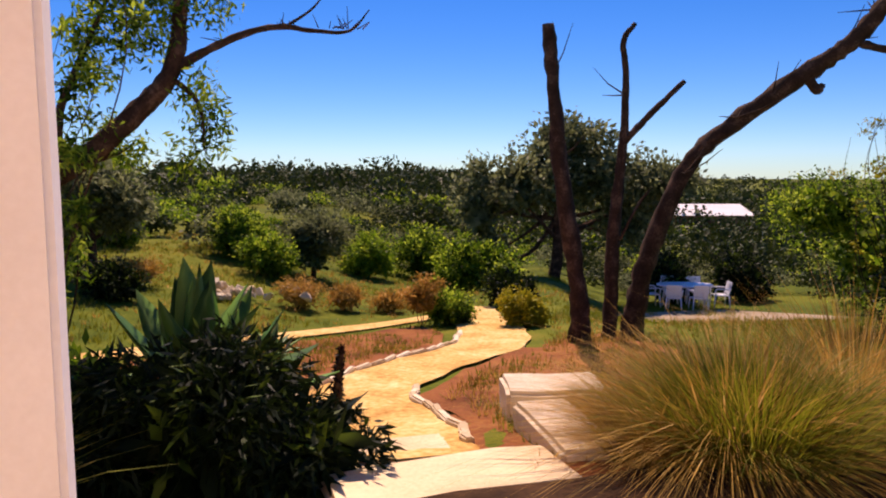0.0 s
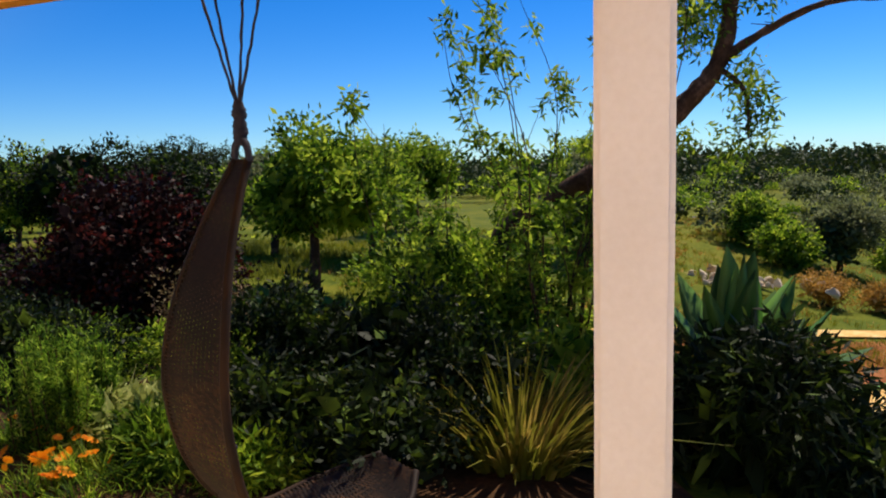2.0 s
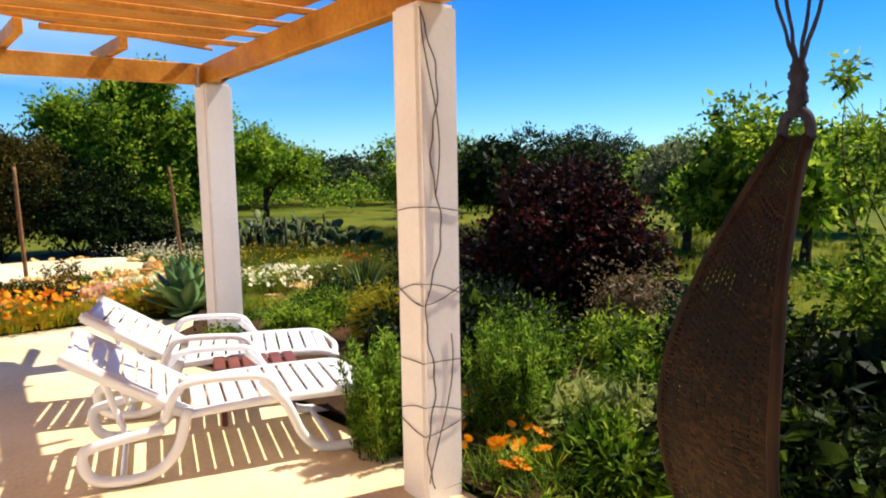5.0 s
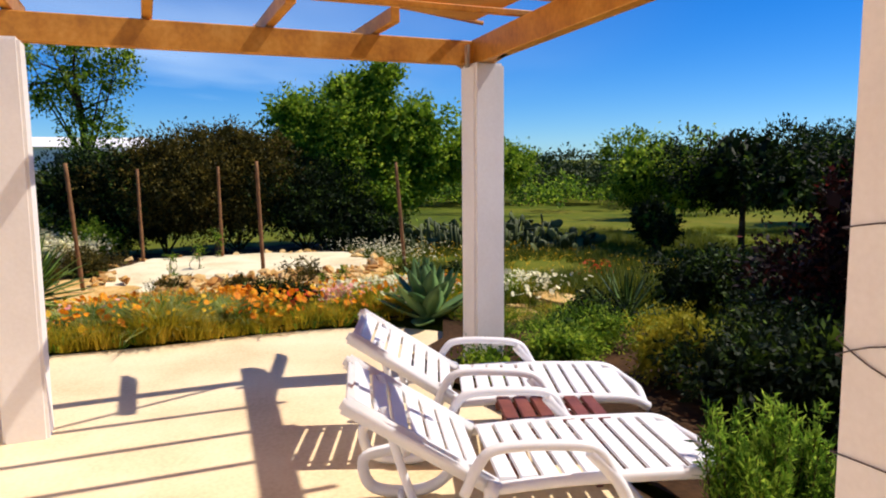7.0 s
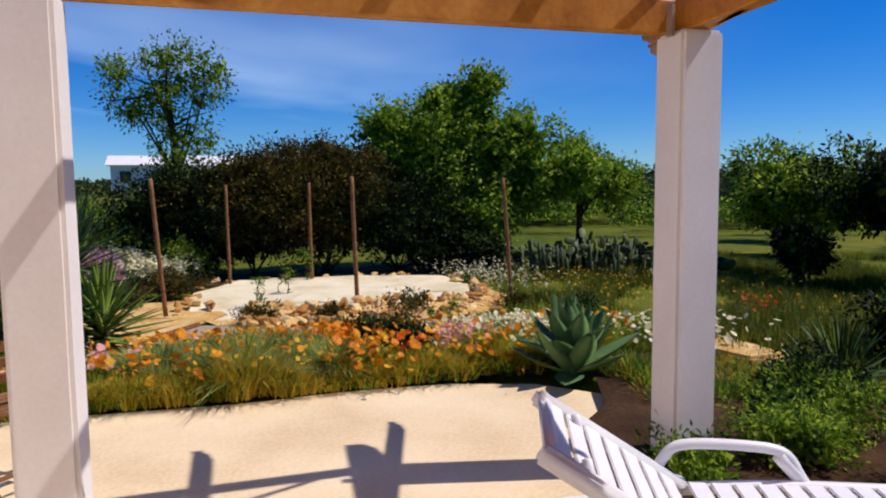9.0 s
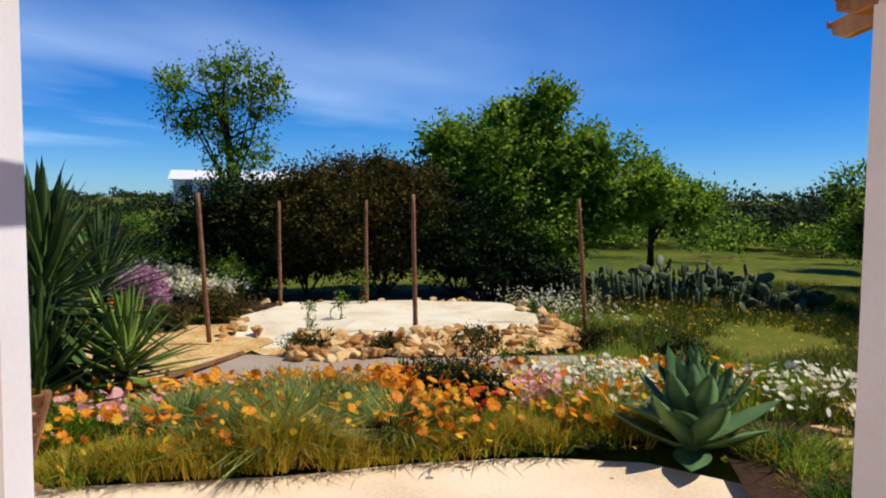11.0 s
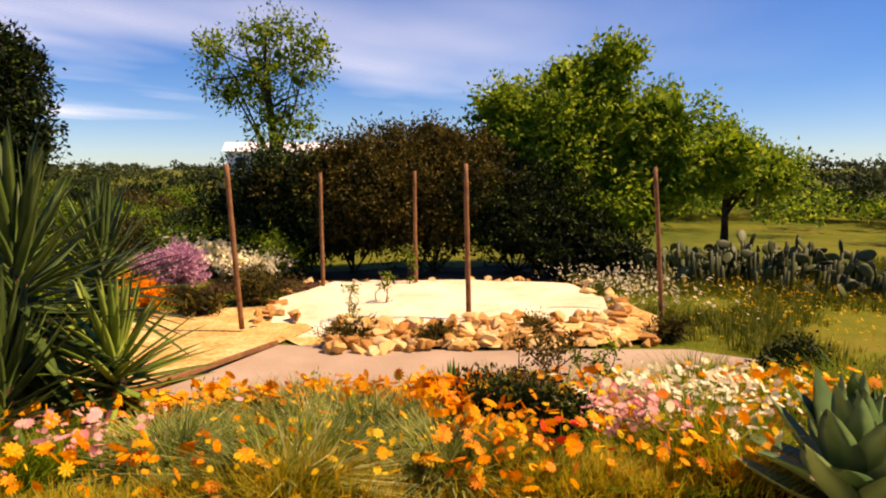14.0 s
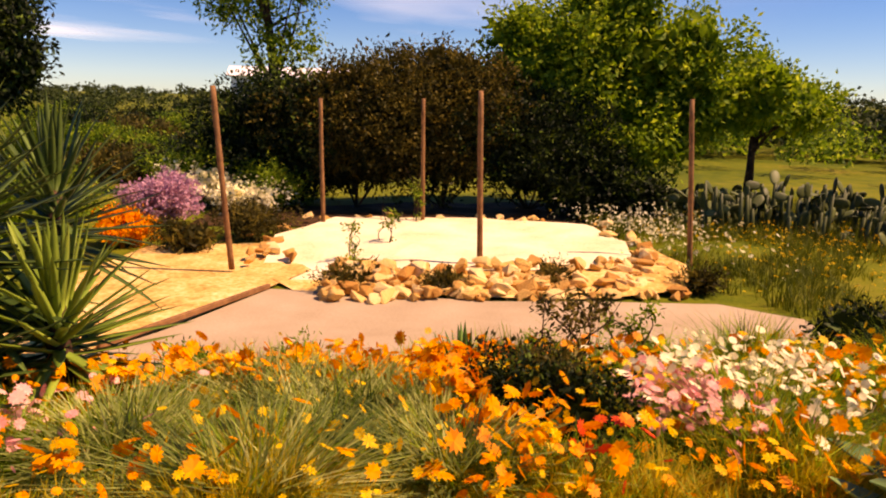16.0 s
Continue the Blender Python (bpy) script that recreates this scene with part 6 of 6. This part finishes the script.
# soil of the border along the terrace front, its colour darkened for shade
sheet("border_soil", "soil of the border along the terrace, its brown darkened for shade", flat((-7.0, 0.12), (1.2, 0.12), (3.0, 0.25), (3.7, 0.45), (4.2, 0.35), (4.6, -0.1), (5.3, -0.4), (5.2, -1.8), (2.0, -2.4), (-1.0, -2.2), (-2.6, -1.9), (-3.0, -1.0), (-7.0, -0.9)), SHADE_SOIL, 0.035, 0.3, "structure", "soil", 0.03)


# ---- meadow grass ----
L_FIELD = leafy("field_grass", [(0, (0.025, 0.05, 0.004)), (0.5, (0.07, 0.1, 0.008)), (1, (0.2, 0.2, 0.02))], 0.35)
def meadow(name, label, n, box_, height, mat, seed, keep):
    x = box_[0] + (box_[1] - box_[0]) * rng.random(n)
    y = box_[2] + (box_[3] - box_[2]) * rng.random(n)
    q = []
    for a, b in zip(x, y):
        k = noise.noise((a * 0.5 + seed, b * 0.5, 1.0))
        if k < -0.12 or not keep(a, b):
            continue
        q.append(blades(7, 0.07, height * (0.7 + 0.6 * k), 0.013, 0.6, 2, (a, b, land(a, b))))
    return tagged(quads(name, np.concatenate(q), mat), label, "grass", "", "stuff")


ROUTE = np.array([*pl, *pr, *cl, *cr, *((np.array(pl) + np.array(pr)) / 2), *((np.array(cl) + np.array(cr)) / 2)])


def off_path(a, b):
    u, v = (a - P2X) * UX + (b - P2Y) * UY, (a - P2X) * VX + (b - P2Y) * VY
    if v > -1.2 and u < 10.6 or (u > 10.3 and u < 15.8 and -2.2 < v < 3.4) or (7.9 < u < 10.6 and v > -2.4):
        return False
    return np.min((ROUTE[:, 0] - a) ** 2 + (ROUTE[:, 1] - b) ** 2) > 0.1


meadow("meadow_grass", "uneven yellow-green meadow grass", 9000, (-13, 6, 5.8, 26), 0.16, L_GRASS, 0, off_path)
meadow("meadow_grass", "uneven green meadow grass beyond the terrace", 7000, (-26, -8, -3, 12), 0.2, L_GRASS, 9, off_path)
meadow("tall_grass", "tall uneven field grass beside the gravel", 9000, (-24, -9.5, -3.5, 8), 0.36, L_FIELD, 3, off_path)
meadow("bed_grass", "thin green grass on the bare earth", 1500, (-4.4, 1.2, 5.0, 11.0), 0.13, L_GRASS, 12, off_path)
meadow("dry_grass", "thin straw on the bare earth", 1300, (-4.4, 1.2, 4.6, 11.0), 0.15, L_STRAW, 15, off_path)
meadow("dry_grass", "sparse dry straw in the meadow", 2600, (-10, 5, 5.8, 22), 0.14, L_STRAW, 4, off_path)


# ---- distance ----
def woods(name, label, n, r0, r1, a0, a1, size, per, leaf, mat, keep=None):
    blobs, pts = [], []
    for _ in range(n):
        a, r = radians(a0 + (a1 - a0) * rng.random()), r0 + (r1 - r0) * rng.random() ** 0.8
        x, y = -2 - math.sin(a) * r, 2 + math.cos(a) * r
        if keep and not keep(x, y):
            continue
        s = size * (0.5 + 0.9 * rng.random())
        d = unit(rng.normal(size=(per, 3)))
        d[:, 2] = np.abs(d[:, 2]) * 1.0 - 0.25
        k = 0.4 + 0.6 * rng.random((per, 1)) ** 0.7
        c = np.array([x, y, land(x, y) + s * 0.55]) + d * k * np.array([s, s, s * 0.8])
        pts.append(c)
    return tagged(quads(name, leaf_quads(np.concatenate(pts), leaf, leaf * 0.6, 0.0), mat), label, "woods", "", "stuff")


woods("orchard_trees", "scattered dark olive and carob trees of the valley", 330, 34, 100, -30, 48, 1.9, 300, 0.28, L_FAR)
woods("orchard_trees", "scattered green orchard trees of the valley", 150, 30, 80, -30, 45, 1.2, 260, 0.3, L_MID)
def garden_free(x, y):
    return not (-3.2 < x < 8.5 and y < 27.5) and not (-10.5 < x and y < 16) and x + 0.4 * y > -9


woods("meadow_bushes", "many dark rounded bushes of the meadow slope", 110, 15, 46, -30, 34, 0.85, 260, 0.15, L_FAR, garden_free)
woods("meadow_bushes", "many grey-green rounded bushes of the meadow slope", 130, 15, 44, -30, 34, 0.7, 260, 0.13, L_OLIVE, garden_free)
woods("meadow_bushes", "light green low bushes of the meadow slope", 70, 15, 44, -30, 34, 0.6, 260, 0.12, L_BRIGHT, garden_free)
woods("far_woods", "belt of dark trees across the valley", 330, 50, 170, -32, 50, 2.6, 170, 0.5, L_FAR)
woods("far_woods", "dark wooded slopes far across the valley", 420, 80, 420, -45, 60, 3.4, 130, 0.85, L_FAR)
woods("far_woods", "dense woods behind the field", 300, 40, 85, 55, 104, 2.7, 430, 0.3, L_FAR)
woods("far_woods", "green scattered trees behind the field", 80, 32, 60, 50, 100, 1.5, 340, 0.22, L_MID)
woods("far_woods", "distant woods beyond the gravel garden", 150, 130, 320, 90, 150, 3.2, 170, 0.75, L_FAR)
woods("ridge_woods", "thin dark line of trees on the far ridge", 620, 420, 720, -50, 150, 4.0, 46, 2.0, L_FAR)


def clouds():
    m, n, l, b = material("thin_cloud", 1.0, 0, 0)
    geo = n.new("ShaderNodeNewGeometry")
    mp = n.new("ShaderNodeMapping")
    mp.inputs["Scale"].default_value = (0.0003, 0.0006, 1)
    mp.inputs["Rotation"].default_value = (0, 0, -0.6)
    l.new(geo.outputs["Position"], mp.inputs["Vector"])
    nz = n.new("ShaderNodeTexNoise")
    nz.inputs["Scale"].default_value, nz.inputs["Detail"].default_value = 1.0, 4
    l.new(mp.outputs[0], nz.inputs["Vector"])
    xyz, fy, fx = n.new("ShaderNodeSeparateXYZ"), n.new("ShaderNodeMapRange"), n.new("ShaderNodeMapRange")
    l.new(geo.outputs["Position"], xyz.inputs[0])
    for node, out, lo, hi in ((fy, "Y", 700, -1900), (fx, "X", -4600, -3000)):
        node.interpolation_type = "SMOOTHSTEP"
        node.inputs[1].default_value, node.inputs[2].default_value = lo, hi
        l.new(xyz.outputs[out], node.inputs[0])
    r0 = ramp(n, [(0.4, (0, 0, 0)), (0.74, (0.8, 0.8, 0.8))])
    l.new(nz.outputs[0], r0.inputs[0])
    m1, r = n.new("ShaderNodeMath"), n.new("ShaderNodeMath")
    m1.operation = r.operation = "MULTIPLY"
    l.new(fy.outputs[0], m1.inputs[0])
    l.new(fx.outputs[0], m1.inputs[1])
    l.new(m1.outputs[0], r.inputs[0])
    l.new(r0.outputs[0], r.inputs[1])
    tl, tp, mix = n.new("ShaderNodeBsdfTranslucent"), n.new("ShaderNodeBsdfTransparent"), n.new("ShaderNodeMixShader")
    tl.inputs["Color"].default_value = (0.72, 0.9, 0.9, 1)
    l.new(r.outputs[0], mix.inputs[0])
    l.new(tp.outputs[0], mix.inputs[1])
    l.new(tl.outputs[0], mix.inputs[2])
    l.new(mix.outputs[0], n["Material Output"].inputs[0])
    vs = [(-4700, -4000, 380), (-300, -4000, 380), (-300, 900, 380), (-4700, 900, 380)]
    return tagged(raw("cloud_layer", vs, [(0, 1, 2, 3)], m), "thin wispy white clouds high in the sky", "clouds", "", "structure")


clouds()


def house(label, at, rz, size, roof_mat, wings=True, wall_mat=None):
    z = land(*at) - 0.2 if len(at) < 3 else at[2]
    e = empty("house", (at[0], at[1], z), rz)
    w, d, h = size
    part("wall", box(w, d, h, (0, 0, h / 2), 0.03), wall_mat or WHITEWASH, e)
    bm = bmesh.new()
    vs = [bm.verts.new(p) for p in ((-w / 2 - 0.4, -d / 2 - 0.4, h), (w / 2 + 0.4, -d / 2 - 0.4, h), (w / 2 + 0.4, d / 2 + 0.4, h), (-w / 2 - 0.4, d / 2 + 0.4, h), (-w / 2 - 0.4, 0, h + d * 0.16), (w / 2 + 0.4, 0, h + d * 0.16))]
    for f in ((0, 1, 5, 4), (2, 3, 4, 5), (0, 4, 3), (1, 2, 5), (0, 3, 2, 1)):
        bm.faces.new([vs[i] for i in f])
    part("roof", bm, roof_mat, e)
    for x in np.arange(-w / 2 + 1.2, w / 2 - 0.6, 2.6):
        win = part("window", box(0.9, 0.12, 1.0, (x, -d / 2 - 0.03, h * 0.55), 0.02), DARK_GLASS, e)
        part("sill", box(1.1, 0.2, 0.08, (x, -d / 2 - 0.06, h * 0.55 - 0.56), 0.01), WHITEWASH, win)
    if wings:
        part("porch", box(w * 0.4, 2.0, 0.15, (w * 0.25, -d / 2 - 1.0, h * 0.8), 0.02), roof_mat, e)
        for x in (w * 0.07, w * 0.43):
            part("porch_post", box(0.25, 0.25, h * 0.8, (x, -d / 2 - 1.8, h * 0.4), 0.02), WHITEWASH, e)
    return tagged(e, label, "house")


# the walls' shade is painted on as a dark brown colour
house("low farmhouse with a pale roof among trees, walls coloured dark for shade", (12.9, 62.0, -3.8), 10, (5.6, 5, 2.2), WHITEWASH, False, SHADED_WALL)
house("low white house with a bluish roof behind a hedge", (-65.7, -37.1, 1.2), 120, (11, 6, 2.3), WHITEWASH)

# ---- wooden folding chair behind the fourth pillar ----
def folding_chair(at, rz):
    e = empty("folding_chair", (*at, FLOOR), rz)
    for s in (-1, 1):
        v, f = tubes([[((-0.22, s * 0.22, 0), 0.018), ((0.2, s * 0.22, 0.82), 0.018)]], 6)
        raw("back_leg", v, f, POST_WOOD, e, "", True)
        v, f = tubes([[((0.22, s * 0.19, 0), 0.018), ((-0.2, s * 0.19, 0.46), 0.018)]], 6)
        raw("front_leg", v, f, POST_WOOD, e, "", True)
    for i in range(6):
        part("seat_slat", box(0.05, 0.4, 0.016, (-0.17 + i * 0.066, 0, 0.45), 0.003), POST_WOOD, e)
    for i in range(3):
        part("back_slat", box(0.014, 0.42, 0.06, (0.12 + i * 0.035, 0, 0.62 + i * 0.085), 0.003, Euler((0, radians(27), 0)).to_matrix().to_4x4()), POST_WOOD, e)
    part("cross_bar", box(0.02, 0.4, 0.02, (0.12, 0, 0.12), 0.003), POST_WOOD, e)
    return tagged(e, "brown wooden slatted folding chair behind a pillar", "chair")


folding_chair((-6.4, -3.64), 70)
